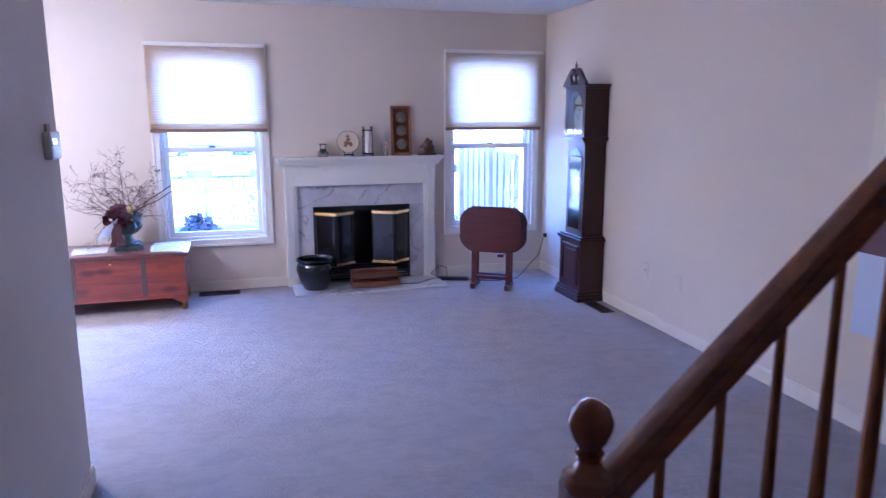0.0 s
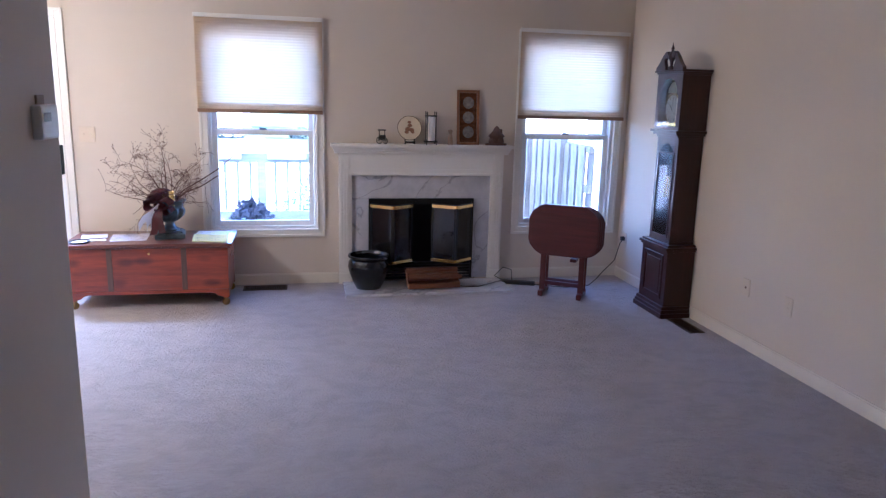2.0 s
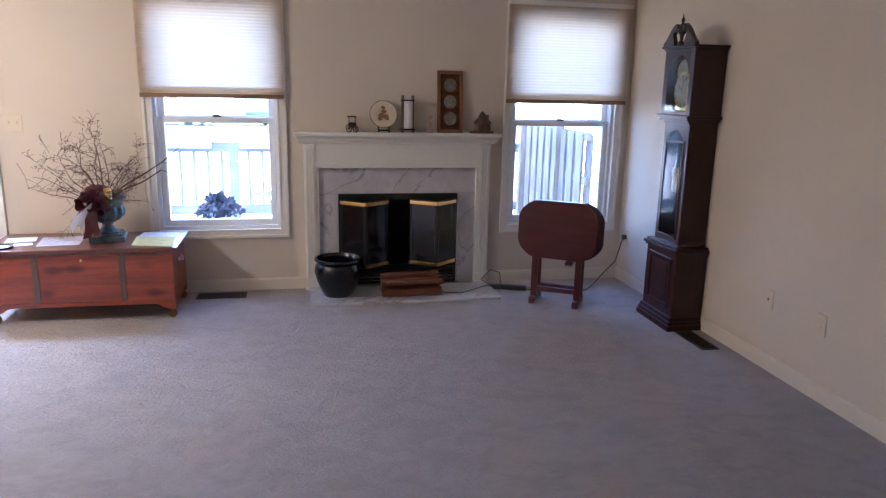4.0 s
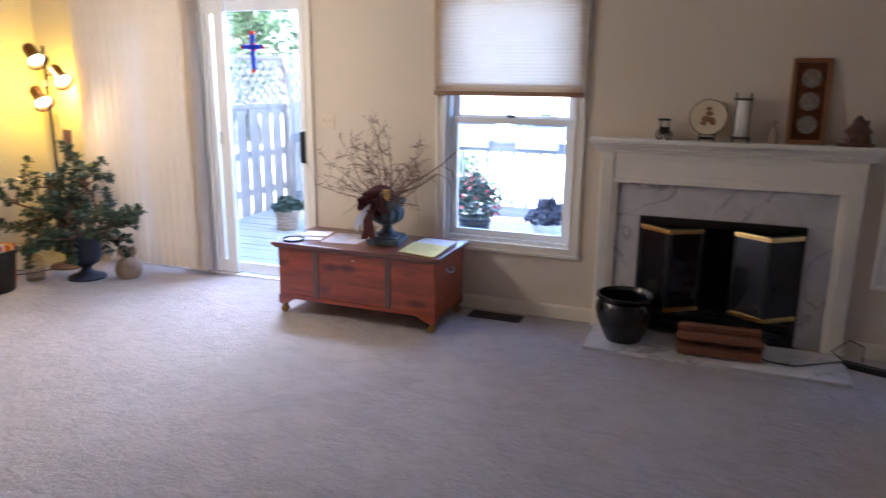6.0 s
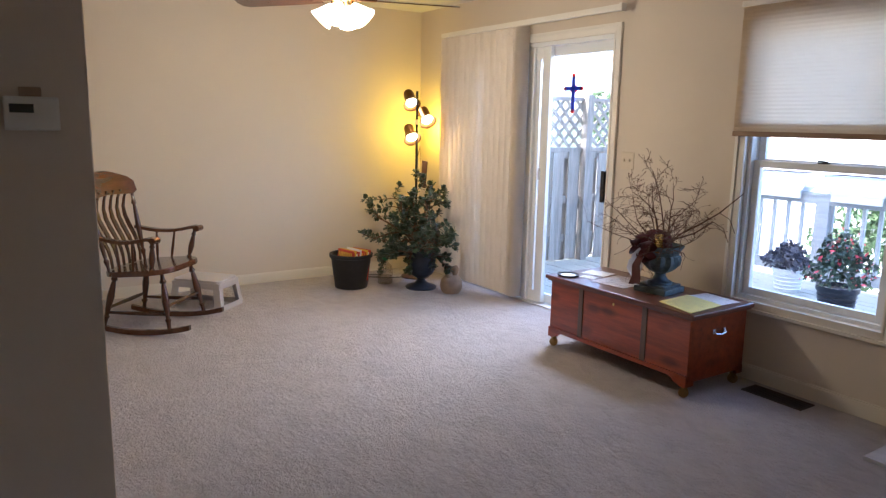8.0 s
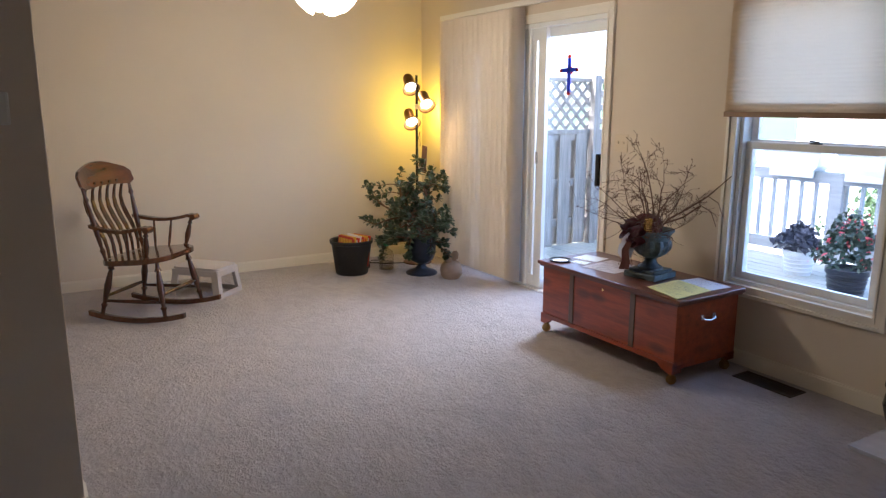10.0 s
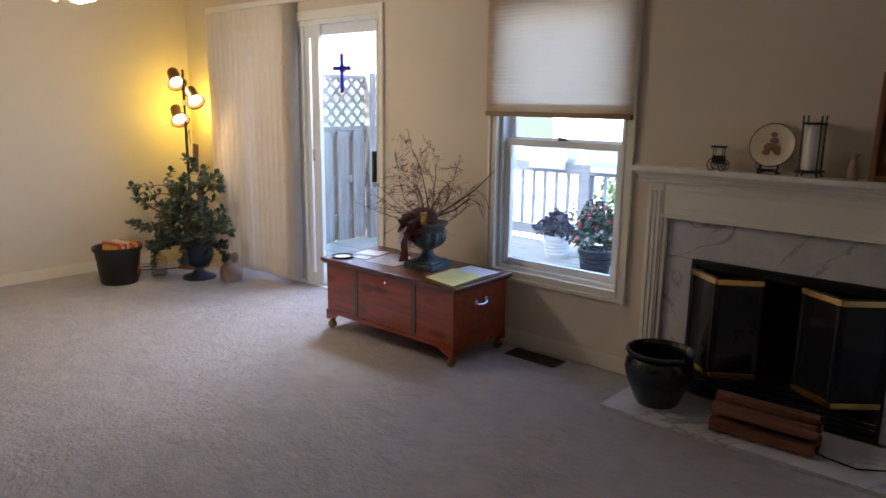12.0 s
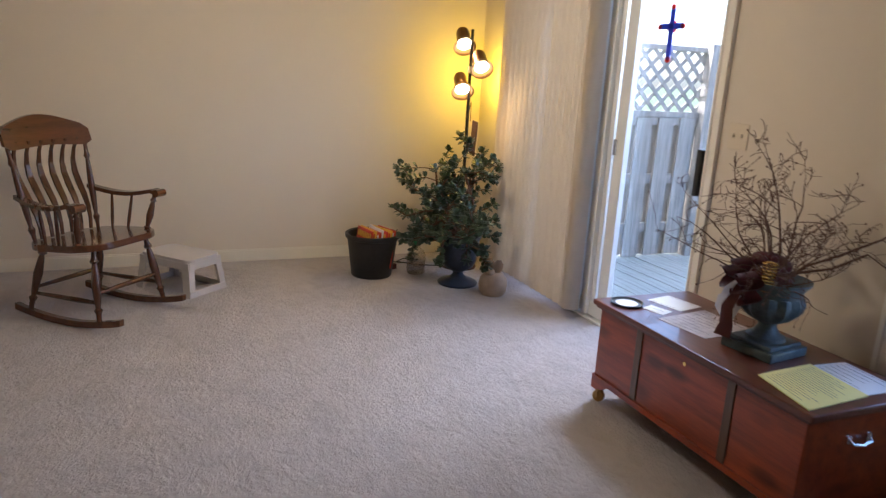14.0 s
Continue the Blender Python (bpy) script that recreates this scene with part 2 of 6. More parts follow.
M_SPOT = mat("bronze lamp shade", (0.16, 0.075, 0.02), 0.3, 0.8, vary=0.15, bump=0.02)
M_COVER = mat("wall plate plastic", (0.66, 0.56, 0.42), 0.45, vary=0.02, bump=0.0)
M_MEDAL = mat("smoked medallion glass", (0.34, 0.28, 0.22), 0.25, 0.6, vary=0.3, scale=30, bump=0.1)
M_SWITCHGLOW = mat("ivory knob", (0.80, 0.70, 0.45), 0.4, vary=0.05, bump=0)


def carpet():
    m = mat("plush carpet", (0.46, 0.405, 0.39), 0.95, vary=0.05, scale=1.6, fine=380, bump=0.12, dist=0.003, spec=0.1)
    nt = m.node_tree
    p = nt.nodes["Principled BSDF"]
    p.inputs["Sheen Weight"].default_value = 0.25
    old = p.inputs["Base Color"].links[0].from_socket
    n = nt.nodes.new("ShaderNodeTexNoise")
    n.inputs["Scale"].default_value, n.inputs["Detail"].default_value, n.inputs["Distortion"].default_value = 5.0, 8, 0.8
    tc, mp = nt.nodes.new("ShaderNodeTexCoord"), nt.nodes.new("ShaderNodeMapping")
    mp.inputs["Scale"].default_value, mp.inputs["Rotation"].default_value = (1.4, 1.9, 1), (0, 0, 0.35)
    nt.links.new(tc.outputs["Object"], mp.inputs[0])
    nt.links.new(mp.outputs[0], n.inputs["Vector"])
    r = nt.nodes.new("ShaderNodeValToRGB")
    r.color_ramp.elements[0].position, r.color_ramp.elements[1].position = 0.36, 0.58
    r.color_ramp.elements[0].color, r.color_ramp.elements[1].color = (0.87, 0.865, 0.86, 1), (1, 1, 1, 1)
    nt.links.new(n.outputs["Fac"], r.inputs[0])
    mx = nt.nodes.new("ShaderNodeMix")
    mx.data_type, mx.blend_type = "RGBA", "MULTIPLY"
    mx.inputs["Factor"].default_value = 1.0
    nt.links.new(old, mx.inputs["A"])
    nt.links.new(r.outputs[0], mx.inputs["B"])
    nt.links.new(mx.outputs["Result"], p.inputs["Base Color"])
    old_bump = p.inputs["Normal"].links[0].from_node
    n2, b2 = nt.nodes.new("ShaderNodeTexNoise"), nt.nodes.new("ShaderNodeBump")
    n2.inputs["Scale"].default_value, n2.inputs["Detail"].default_value, n2.inputs["Roughness"].default_value = 16, 6, 0.7
    nt.links.new(mp.outputs[0], n2.inputs["Vector"])
    b2.inputs["Strength"].default_value, b2.inputs["Distance"].default_value = 0.9, 0.04
    nt.links.new(n2.outputs["Fac"], b2.inputs["Height"])
    nt.links.new(old_bump.outputs[0], b2.inputs["Normal"])
    nt.links.new(b2.outputs[0], p.inputs["Normal"])
    return m


def marble():
    m = mat("veined marble", (0.56, 0.54, 0.55), 0.22, vary=0.16, scale=7, fine=26, bump=0.0)
    nt = m.node_tree
    p = nt.nodes["Principled BSDF"]
    old = p.inputs["Base Color"].links[0].from_socket
    n = nt.nodes.new("ShaderNodeTexNoise")
    n.inputs["Scale"].default_value, n.inputs["Detail"].default_value, n.inputs["Distortion"].default_value = 1.5, 7, 1.1
    tc = nt.nodes.new("ShaderNodeTexCoord")
    nt.links.new(tc.outputs["Object"], n.inputs["Vector"])
    r = nt.nodes.new("ShaderNodeValToRGB")
    e = r.color_ramp.elements
    e[0].position, e[1].position = 0.474, 0.500
    e[0].color, e[1].color = (1, 1, 1, 1), (1, 1, 1, 1)
    mid = e.new(0.487)
    mid.color = (0.55, 0.55, 0.57, 1)
    nt.links.new(n.outputs["Fac"], r.inputs[0])
    mx = nt.nodes.new("ShaderNodeMix")
    mx.data_type, mx.blend_type = "RGBA", "MULTIPLY"
    mx.inputs["Factor"].default_value = 0.9
    nt.links.new(old, mx.inputs["A"])
    nt.links.new(r.outputs[0], mx.inputs["B"])
    nt.links.new(mx.outputs["Result"], p.inputs["Base Color"])
    return m


M_CARPET, M_MARBLE = carpet(), marble()


# ---- builders ----
def part(name, bm, material, parent=None, label="", smooth=False, category=""):
    """Links a bmesh as one mesh object under a thing or a part."""
    bmesh.ops.recalc_face_normals(bm, faces=bm.faces[:])
    me = bpy.data.meshes.new(name)
    bm.to_mesh(me)
    bm.free()
    me.materials.append(material)
    if smooth:
        me.polygons.foreach_set("use_smooth", [True] * len(me.polygons))
        me.set_sharp_from_angle(angle=radians(40))
    ob = new(name, me)
    if parent:
        ob.parent = parent
    return tagged(ob, label, category)


def thing(name, label, category, x=0.0, y=0.0, z=0.0, turn=0.0, group=""):
    """An empty at the base of a thing, to parent its parts."""
    ob = new(name)
    ob.matrix_world = pose(x, y, z, 0, 0, turn)
    return tagged(ob, label, category, group)


def structure(name, bm, material, smooth=False):
    return tagged(part(name, bm, material, smooth=smooth), kind="structure")


def box(bm, x0, x1, y0, y1, z0, z1, bevel=0.0, m=None):
    """A box between two corners, edges eased by bevel, optionally carried by a matrix."""
    t = bmesh.new()
    vs = [t.verts.new((x, y, z)) for x in (x0, x1) for y in (y0, y1) for z in (z0, z1)]
    for f in ((0, 1, 3, 2), (4, 6, 7, 5), (0, 4, 5, 1), (2, 3, 7, 6), (0, 2, 6, 4), (1, 5, 7, 3)):
        t.faces.new([vs[i] for i in f])
    if bevel:
        bmesh.ops.bevel(t, geom=t.edges[:], offset=bevel, segments=2, affect="EDGES", profile=0.6)
    add_to(bm, t, m)
    return bm


def add_to(bm, t, m=None):
    if m is not None:
        bmesh.ops.transform(t, matrix=m, verts=t.verts[:])
    me = bpy.data.meshes.new("join")
    t.to_mesh(me)
    t.free()
    bm.from_mesh(me)
    bpy.data.meshes.remove(me)


def lathe(bm, profile, seg=28, m=None, ripple=0, depth=0.0):
    """Turns (radius, height) pairs round the z axis. ripple and depth flute it."""
    t = bmesh.new()
    rings = []
    for r, z in profile:
        ring = []
        for k in range(seg):
            a = 2 * math.pi * k / seg
            rr = max(r, 0.0004) * (1 + (depth * math.cos(ripple * a) if ripple else 0))
            ring.append(t.verts.new((rr * math.cos(a), rr * math.sin(a), z)))
        rings.append(ring)
    for a, b in zip(rings, rings[1:]):
        for k in range(seg):
            t.faces.new((a[k], a[(k + 1) % seg], b[(k + 1) % seg], b[k]))
    t.faces.new(rings[0][::-1])
    t.faces.new(rings[-1])
    add_to(bm, t, m)
    return bm


def tube(bm, points, radii, seg=6):
    """A round rod through points."""
    pts = [Vector(p) for p in points]
    if not isinstance(radii, (list, tuple)):
        radii = [radii] * len(pts)
    rings = []
    side = None
    for i, p in enumerate(pts):
        d = (pts[min(i + 1, len(pts) - 1)] - pts[max(i - 1, 0)]).normalized()
        if side is None:
            side = d.orthogonal().normalized()
        side = (side - d * side.dot(d))
        side = side.normalized() if side.length > 1e-6 else d.orthogonal().normalized()
        up = d.cross(side)
        rings.append([bm.verts.new(p + (side * math.cos(2 * math.pi * k / seg) + up * math.sin(2 * math.pi * k / seg)) * radii[i]) for k in range(seg)])
    for a, b in zip(rings, rings[1:]):
        for k in range(seg):
            bm.faces.new((a[k], a[(k + 1) % seg], b[(k + 1) % seg], b[k]))
    bm.faces.new(rings[0][::-1])
    bm.faces.new(rings[-1])
    return bm


def slab(bm, outline, z0, z1, bevel=0.0, m=None):
    """A flat outline in x and y, drawn up from z0 to z1."""
    t = bmesh.new()
    lo = [t.verts.new((x, y, z0)) for x, y in outline]
    hi = [t.verts.new((x, y, z1)) for x, y in outline]
    n = len(outline)
    t.faces.new(lo[::-1])
    t.faces.new(hi)
    for k in range(n):
        t.faces.new((lo[k], lo[(k + 1) % n], hi[(k + 1) % n], hi[k]))
    if bevel:
        es = [e for e in t.edges if abs(e.verts[0].co.z - e.verts[1].co.z) < 1e-6]
        bmesh.ops.bevel(t, geom=es, offset=bevel, segments=2, affect="EDGES", profile=0.6)
    add_to(bm, t, m)
    return bm


def B():
    return bmesh.new()


def rounded(w, h, r, seg=6, bulge=0.0):
    """Outline of a rounded rectangle about the origin, sides bowed out by bulge."""
    pts = []
    for cx, cy, a0 in ((w / 2 - r, h / 2 - r, 0), (-w / 2 + r, h / 2 - r, 90), (-w / 2 + r, -h / 2 + r, 180), (w / 2 - r, -h / 2 + r, 270)):
        for k in range(seg + 1):
            a = radians(a0 + 90 * k / seg)
            pts.append((cx + r * math.cos(a), cy + r * math.sin(a)))
    out = []
    for x, y in pts:
        out.append((x + bulge * math.copysign(1 - (2 * y / h) ** 2, x), y + bulge * math.copysign(1 - (2 * x / w) ** 2, y)))
    return out


STAND = pose(0, 0, 0, 90, 0, 0)   # lays an x, y outline up into x, z (thickness then runs along -y)

# ---- structure ----
structure("floor", box(B(), X0 - 0.1, X1 + 0.1, YS - 0.1, YN + 0.02, -0.12, 0.0), M_CARPET)
structure("ceiling", box(B(), X0 - 0.1, X1 + 0.1, YS - 0.1, YN + T, CEIL, CEIL + 0.12), M_CEIL)

W1 = (-0.375, 0.455, 0.46, 2.045)
W2 = (2.17, 3.0, 0.46, 2.045)
SD = (-3.27, -1.415, 0.0, 2.04)
FB = (0.874, 1.767, 0.03, 0.712)


def wall_with_holes(name, x0, x1, holes, y0, y1, z0, z1, material):
    """A wall along x, cut up round its openings."""
    bm = B()
    xs = sorted({x0, x1, *[h[0] for h in holes], *[h[1] for h in holes]})
    for a, b in zip(xs, xs[1:]):
        cuts = sorted((h[2], h[3]) for h in holes if h[0] <= a and h[1] >= b)
        z = z0
        for c0, c1 in cuts:
            if c0 > z:
                box(bm, a, b, y0, y1, z, c0)
            z = c1
        if z < z1:
            box(bm, a, b, y0, y1, z, z1)
    bmesh.ops.remove_doubles(bm, verts=bm.verts[:], dist=0.0005)
    bm.verts.index_update()
    seen = {}
    for f in bm.faces:
        seen.setdefault(tuple(sorted(v.index for v in f.verts)), []).append(f)
    bmesh.ops.delete(bm, geom=[f for fs in seen.values() if len(fs) > 1 for f in fs], context="FACES")
    return structure(name, bm, material)


wall_with_holes("wall_north", X0 - 0.1, X1 + 0.1, [W1, W2, SD, FB], YN, YN + T, 0.0, CEIL, M_WALL)
structure("wall_east", box(B(), X1, X1 + 0.12, YS, YN, 0, CEIL), M_WALL)
structure("wall_west", box(B(), X0 - 0.12, X0, 2.6, YN, 0, CEIL), M_WALL)
bm = B()
box(bm, PX - 0.13, PX, YS, PY, 0, CEIL, 0.004)
structure("wall_partition", bm, M_WALL)
structure("wall_dining_back", box(B(), X0, PX - 0.13, 2.62, 2.74, 0, CEIL), M_WALL)
structure("wall_south", box(B(), PX, X1, YS - 0.12, YS, 0, CEIL), M_WALL)
# Upper storey and roof are unseen, added to keep the sun off the deck.
structure("upper_storey", box(B(), X0 - 0.1, X1 + 0.1, YS - 0.1, YN + T, CEIL + 0.13, 5.3), M_SIDING)
bm = B()
slab(bm, [(-1.7, 5.3), (7.5, 5.3), (2.9, 7.2)], -4.3, 3.5, 0, pose(0, 0, 0, 90, 0, 90))
structure("roof", bm, M_BRICK)


def baseboard(name, pts, side):
    """A skirting 85 mm high with an eased top, along a line of x, y points; side: the way it stands proud."""
    bm = B()
    for (xa, ya), (xb, yb) in zip(pts, pts[1:]):
        for d, h in ((0.012, 0.078), (0.007, 0.088)):
            if abs(xa - xb) < 1e-6:
                box(bm, *sorted((xa, xa + side * d)), min(ya, yb), max(ya, yb), 0.001, h)
            else:
                box(bm, min(xa, xb), max(xa, xb), *sorted((ya, ya + side * d)), 0.001, h)
    return structure(name, bm, M_BASE)


baseboard("baseboard_east", [(X1, YS), (X1, YN)], -1)
baseboard("baseboard_west", [(X0, 2.74), (X0, YN)], 1)
baseboard("baseboard_north", [(-1.345, YN), (0.62, YN)], -1)
baseboard("baseboard_north", [(2.0, YN), (X1 - 0.013, YN)], -1)
baseboard("baseboard_north", [(X0 + 0.013, YN), (SD[0] - 0.07, YN)], -1)
baseboard("baseboard_partition", [(PX, YS), (PX, PY + 0.012)], 1)
baseboard("baseboard_end", [(PX - 0.13, PY), (PX, PY)], 1)


def casing(bm, x0, x1, z0, z1, w, bottom=True):
    """Stepped picture-frame trim round an opening on the window wall."""
    for d0, d1, y in ((0.012, w - 0.02, 0.013), (w - 0.02, w, 0.022), (0.0, 0.012, 0.018)):
        box(bm, x0 - d1, x0 - d0, YN - y, YN, z0 - (d1 if bottom else 0), z1 + d1, 0.002)
        box(bm, x1 + d0, x1 + d1, YN - y, YN, z0 - (d1 if bottom else 0), z1 + d1, 0.002)
        box(bm, x0 - d0, x1 + d0, YN - y, YN, z1 + d0, z1 + d1, 0.002)
        if bottom:
            box(bm, x0 - d0, x1 + d0, YN - y, YN, z0 - d1, z0 - d0, 0.002)


def ring(bm, x0, x1, z0, z1, w, y0, y1, bevel=0.003):
    """A frame of four members."""
    box(bm, x0, x0 + w, y0, y1, z0, z1, bevel)
    box(bm, x1 - w, x1, y0, y1, z0, z1, bevel)
    box(bm, x0 + w, x1 - w, y0, y1, z0, z0 + w, bevel)
    box(bm, x0 + w, x1 - w, y0, y1, z1 - w, z1, bevel)


def window(name, w):
    x0, x1, z0, z1 = w
    th = thing(name, "white double-hung window with two clear panes and stepped trim", "window", (x0 + x1) / 2, YN, z0)
    inv = th.matrix_world.inverted()

    def sub(n, bm, m, label=""):
        bmesh.ops.transform(bm, matrix=inv, verts=bm.verts[:])
        return part(n, bm, m, th, label)
    bm = B()
    casing(bm, x0, x1, z0, z1, 0.062)
    sub("trim", bm, M_TRIM)
    bm = B()
    ring(bm, x0, x1, z0, z1, 0.022, YN + 0.02, YN + 0.15, 0.0)
    sub("window_frame", bm, M_VINYL)
    zm = 1.235
    bm = B()
    ring(bm, x0 + 0.024, x1 - 0.024, z0 + 0.024, zm + 0.018, 0.040, YN + 0.05, YN + 0.08)
    low = sub("lower_sash", bm, M_VINYL)
    bm = B()
    box(bm, x0 + 0.064, x1 - 0.064, YN + 0.063, YN + 0.067, z0 + 0.064, zm - 0.022)
    g = sub("pane", bm, M_GLASS)
    g.visible_shadow = False
    bm = B()
    ring(bm, x0 + 0.024, x1 - 0.024, zm - 0.012, z1 - 0.024, 0.04, YN + 0.088, YN + 0.118)
    sub("upper_sash", bm, M_VINYL)
    bm = B()
    box(bm, x0 + 0.064, x1 - 0.064, YN + 0.101, YN + 0.105, zm + 0.028, z1 - 0.064)
    g = sub("pane", bm, M_GLASS)
    g.visible_shadow = False
    bm = B()
    cx = (x0 + x1) / 2
    box(bm, cx - 0.028, cx + 0.028, YN + 0.05, YN + 0.075, zm + 0.018, zm + 0.026, 0.002)
    tube(bm, [(cx - 0.03, YN + 0.055, zm + 0.034), (cx, YN + 0.06, zm + 0.03), (cx + 0.018, YN + 0.065, zm + 0.028)], 0.005, 6)
    sub("sash_lock", bm, M_BLACK, "small dark sash lock")
    return th


window("window_1", W1)
window("window_2", W2)


def cell_shade(name, x0, x1, z0, z1, y):
    """A pleated cellular shade, half drawn."""
    th = thing(name, "half-drawn cream cellular shade with a brown bottom rail, over a window", "window shade", (x0 + x1) / 2, y, z0, group="cellular shades")
    w = (x1 - x0) / 2
    h = z1 - z0
    bm = B()
    n = 32
    for sgn in (-1,):
        rows = []
        for k in range(2 * n + 1):
            z = 0.026 + (h - 0.053) * k / (2 * n)
            yy = sgn * (0.0048 if k % 2 else 0.003)
            rows.append((bm.verts.new((-w, yy, z)), bm.verts.new((w, yy, z))))
        for a, b in zip(rows, rows[1:]):
            bm.faces.new((a[0], a[1], b[1], b[0]))
    part("pleats", bm, M_SHADE, th)
    bm = B()
    rows = [(bm.verts.new((-w + 0.003, 0.0072 + 0.001 * (k % 2), 0.026 + 0.0085 * k)), bm.verts.new((w - 0.003, 0.0072 + 0.001 * (k % 2), 0.026 + 0.0085 * k))) for k in range(7)]
    for a, b in zip(rows, rows[1:]):
        bm.faces.new((a[0], a[1], b[1], b[0]))
    part("gathered_cell", bm, M_SHADE, th)
    part("bottom_rail", box(B(), -w, w, -0.013, 0.010, 0, 0.028, 0.003), M_SHADE_RAIL, th)
    part("head_rail", box(B(), -w - 0.005, w + 0.005, -0.02, 0.012, h - 0.03, h, 0.003), M_TRIM, th)
    return th


cell_shade("cellular_shade", -0.44, 0.505, 1.385, 2.115, YN - 0.036)
cell_shade("cellular_shade", 2.115, 3.065, 1.385, 2.115, YN - 0.036)

# sliding glass door
th = thing("sliding_door", "white sliding glass patio door with a black handle", "door", (SD[0] + SD[1]) / 2, YN, 0)
inv = pose(-(SD[0] + SD[1]) / 2, -YN, 0)


def sd_part(n, bm, m, label="", up=None):
    bmesh.ops.transform(bm, matrix=inv, verts=bm.verts[:])
    return part(n, bm, m, up or th, label)


bm = B()
casing(bm, SD[0], SD[1], 0.0, SD[3], 0.064, False)
sd_part("trim", bm, M_TRIM)
bm = B()
ring(bm, SD[0], SD[1], -0.02, SD[3], 0.03, YN + 0.01, YN + 0.155, 0.0)
sd_part("door_frame", bm, M_VINYL)
bm = B()
ring(bm, -2.30, SD[1] - 0.03, 0.02, SD[3] - 0.03, 0.07, YN + 0.085, YN + 0.12)
sd_part("door_panel", bm, M_VINYL)
bm = B()
ring(bm, SD[0] + 0.03, -2.10, 0.02, SD[3] - 0.03, 0.09, YN + 0.04, YN + 0.075)
sd_part("door_panel", bm, M_VINYL)
bm = B()
box(bm, -2.23, SD[1] - 0.10, YN + 0.1, YN + 0.104, 0.09, SD[3] - 0.10)
sd_part("pane", bm, M_GLASS).visible_shadow = False
bm = B()
box(bm, SD[0] + 0.12, -2.21, YN + 0.055, YN + 0.059, 0.11, SD[3] - 0.12)
sd_part("pane", bm, M_GLASS).visible_shadow = False
bm = B()
box(bm, -1.455, -1.425, YN - 0.03, YN + 0.085, 0.90, 1.12, 0.006)
sd_part("door_handle", bm, M_BLACK, "black pull handle")
bm = B()
box(bm, -2.19, -2.165, YN + 0.03, YN + 0.04, 1.0, 1.09, 0.003)
sd_part("latch", bm, M_CHROME, "small metal latch")

for k, (x, y0, y1) in enumerate(((-2.46, 0.045, 0.075), (-2.385, 0.02, 0.06), (-2.335, 0.05, 0.08), (-2.285, 0.03, 0.062), (-2.235, 0.055, 0.085))):
    bm = B()
    box(bm, x - 0.021, x + 0.021, YN + y0 - 0.012, YN + y1, 0.02, SD[3] - 0.03, 0.003)
    sd_part("track_stile", bm, M_VINYL)

# vertical blinds
vb = thing("vertical_blind", "ivory vertical blind drawn partly aside over the patio door", "blinds", -2.35, YN - 0.075, 0)
bm = B()
box(bm, -1.07, 1.05, -0.02, 0.02, 2.165, 2.205, 0.004)
box(bm, 1.04, 1.062, -0.024, 0.024, 2.160, 2.21, 0.003)
part("head_rail", bm, M_TRIM, vb)


def vane(x, turn):
    bm = B()
    t = B()
    cols = []
    for k in range(11):
        u = (k / 10 - 0.5) * 0.089
        yy = -0.015 * (1 - (2 * k / 10 - 1) ** 2)
        cols.append((t.verts.new((u, yy, 0.05)), t.verts.new((u, yy, 2.16))))
    for a, b in zip(cols, cols[1:]):
        t.faces.new((a[0], b[0], b[1], a[1]))
    ret = bmesh.ops.solidify(t, geom=t.faces[:], thickness=0.0012)
    add_to(bm, t)
    ob = part("vane", bm, M_VANE, vb)
    ob.matrix_basis = pose(x, 0, 0, 0, 0, turn)
    return ob


first = vane(-1.02, 44)
for k in range(1, 15):
    c = first.copy()
    scene.collection.objects.link(c)
    c.matrix_basis = pose(-1.02 + 0.073 * k, 0, 0, 0, 0, 44 + (1.5 if k % 3 == 1 else 0))
for k in range(5):
    c = first.copy()
    scene.collection.objects.link(c)
    c.matrix_basis = pose(0.03 + 0.008 * k, 0, 0, 0, 0, 48 + k * 4)
bm = B()
tube(bm, [(0.02, -0.02, 2.16), (0.025, -0.022, 1.5), (0.028, -0.022, 0.95)], 0.003, 6)
part("wand", bm, M_PLASTICW, vb)

# ---- fireplace ----
fp = thing("fireplace", "white painted fireplace mantel with grey-veined marble and a black firebox", "fireplace", 1.318, YN, 0)
FC = 1.318
for sx in (-1, 1):
    bm = B()
    a, b = sorted((sx * 0.605, sx * 0.69))
    box(bm, a, b, -0.05, -0.002, 0.0, 1.08, 0.002)
    pl = part("pilaster", bm, M_TRIM, fp)
    for k in range(3):
        c = sx * 0.6475 + (k - 1) * 0.024
        part("reed", box(B(), c - 0.007, c + 0.007, -0.056, -0.0505, 0.12, 1.04, 0.002), M_TRIM, pl)
    part("foot_block", box(B(), a - 0.006, b + 0.006, -0.058, -0.0505, 0.0, 0.09, 0.003), M_TRIM, pl)
    a, b = sorted((sx * 0.585, sx * 0.605))
    part("inner_moulding", box(B(), a, b, -0.042, -0.002, 0.0, 1.08, 0.003), M_TRIM, fp)
bm = B()
box(bm, -0.605, 0.605, -0.046, -0.002, 0.905, 1.085, 0.002)
box(bm, -0.5, 0.5, -0.052, -0.046, 0.955, 0.958)
box(bm, -0.5, 0.5, -0.052, -0.046, 1.045, 1.048)
box(bm, -0.605, 0.605, -0.054, -0.046, 0.905, 0.925, 0.003)
part("frieze", bm, M_TRIM, fp)
for k, (d, z0, z1) in enumerate(((0.064, 1.082, 1.10), (0.078, 1.10, 1.118), (0.092, 1.118, 1.136), (0.118, 1.136, 1.163))):
    part("mantel_shelf" if k == 3 else "shelf_moulding", box(B(), -0.69 - d * 0.55, 0.69 + d * 0.55, -d, -0.002, z0, z1 - 0.0005, 0.004), M_TRIM, fp)
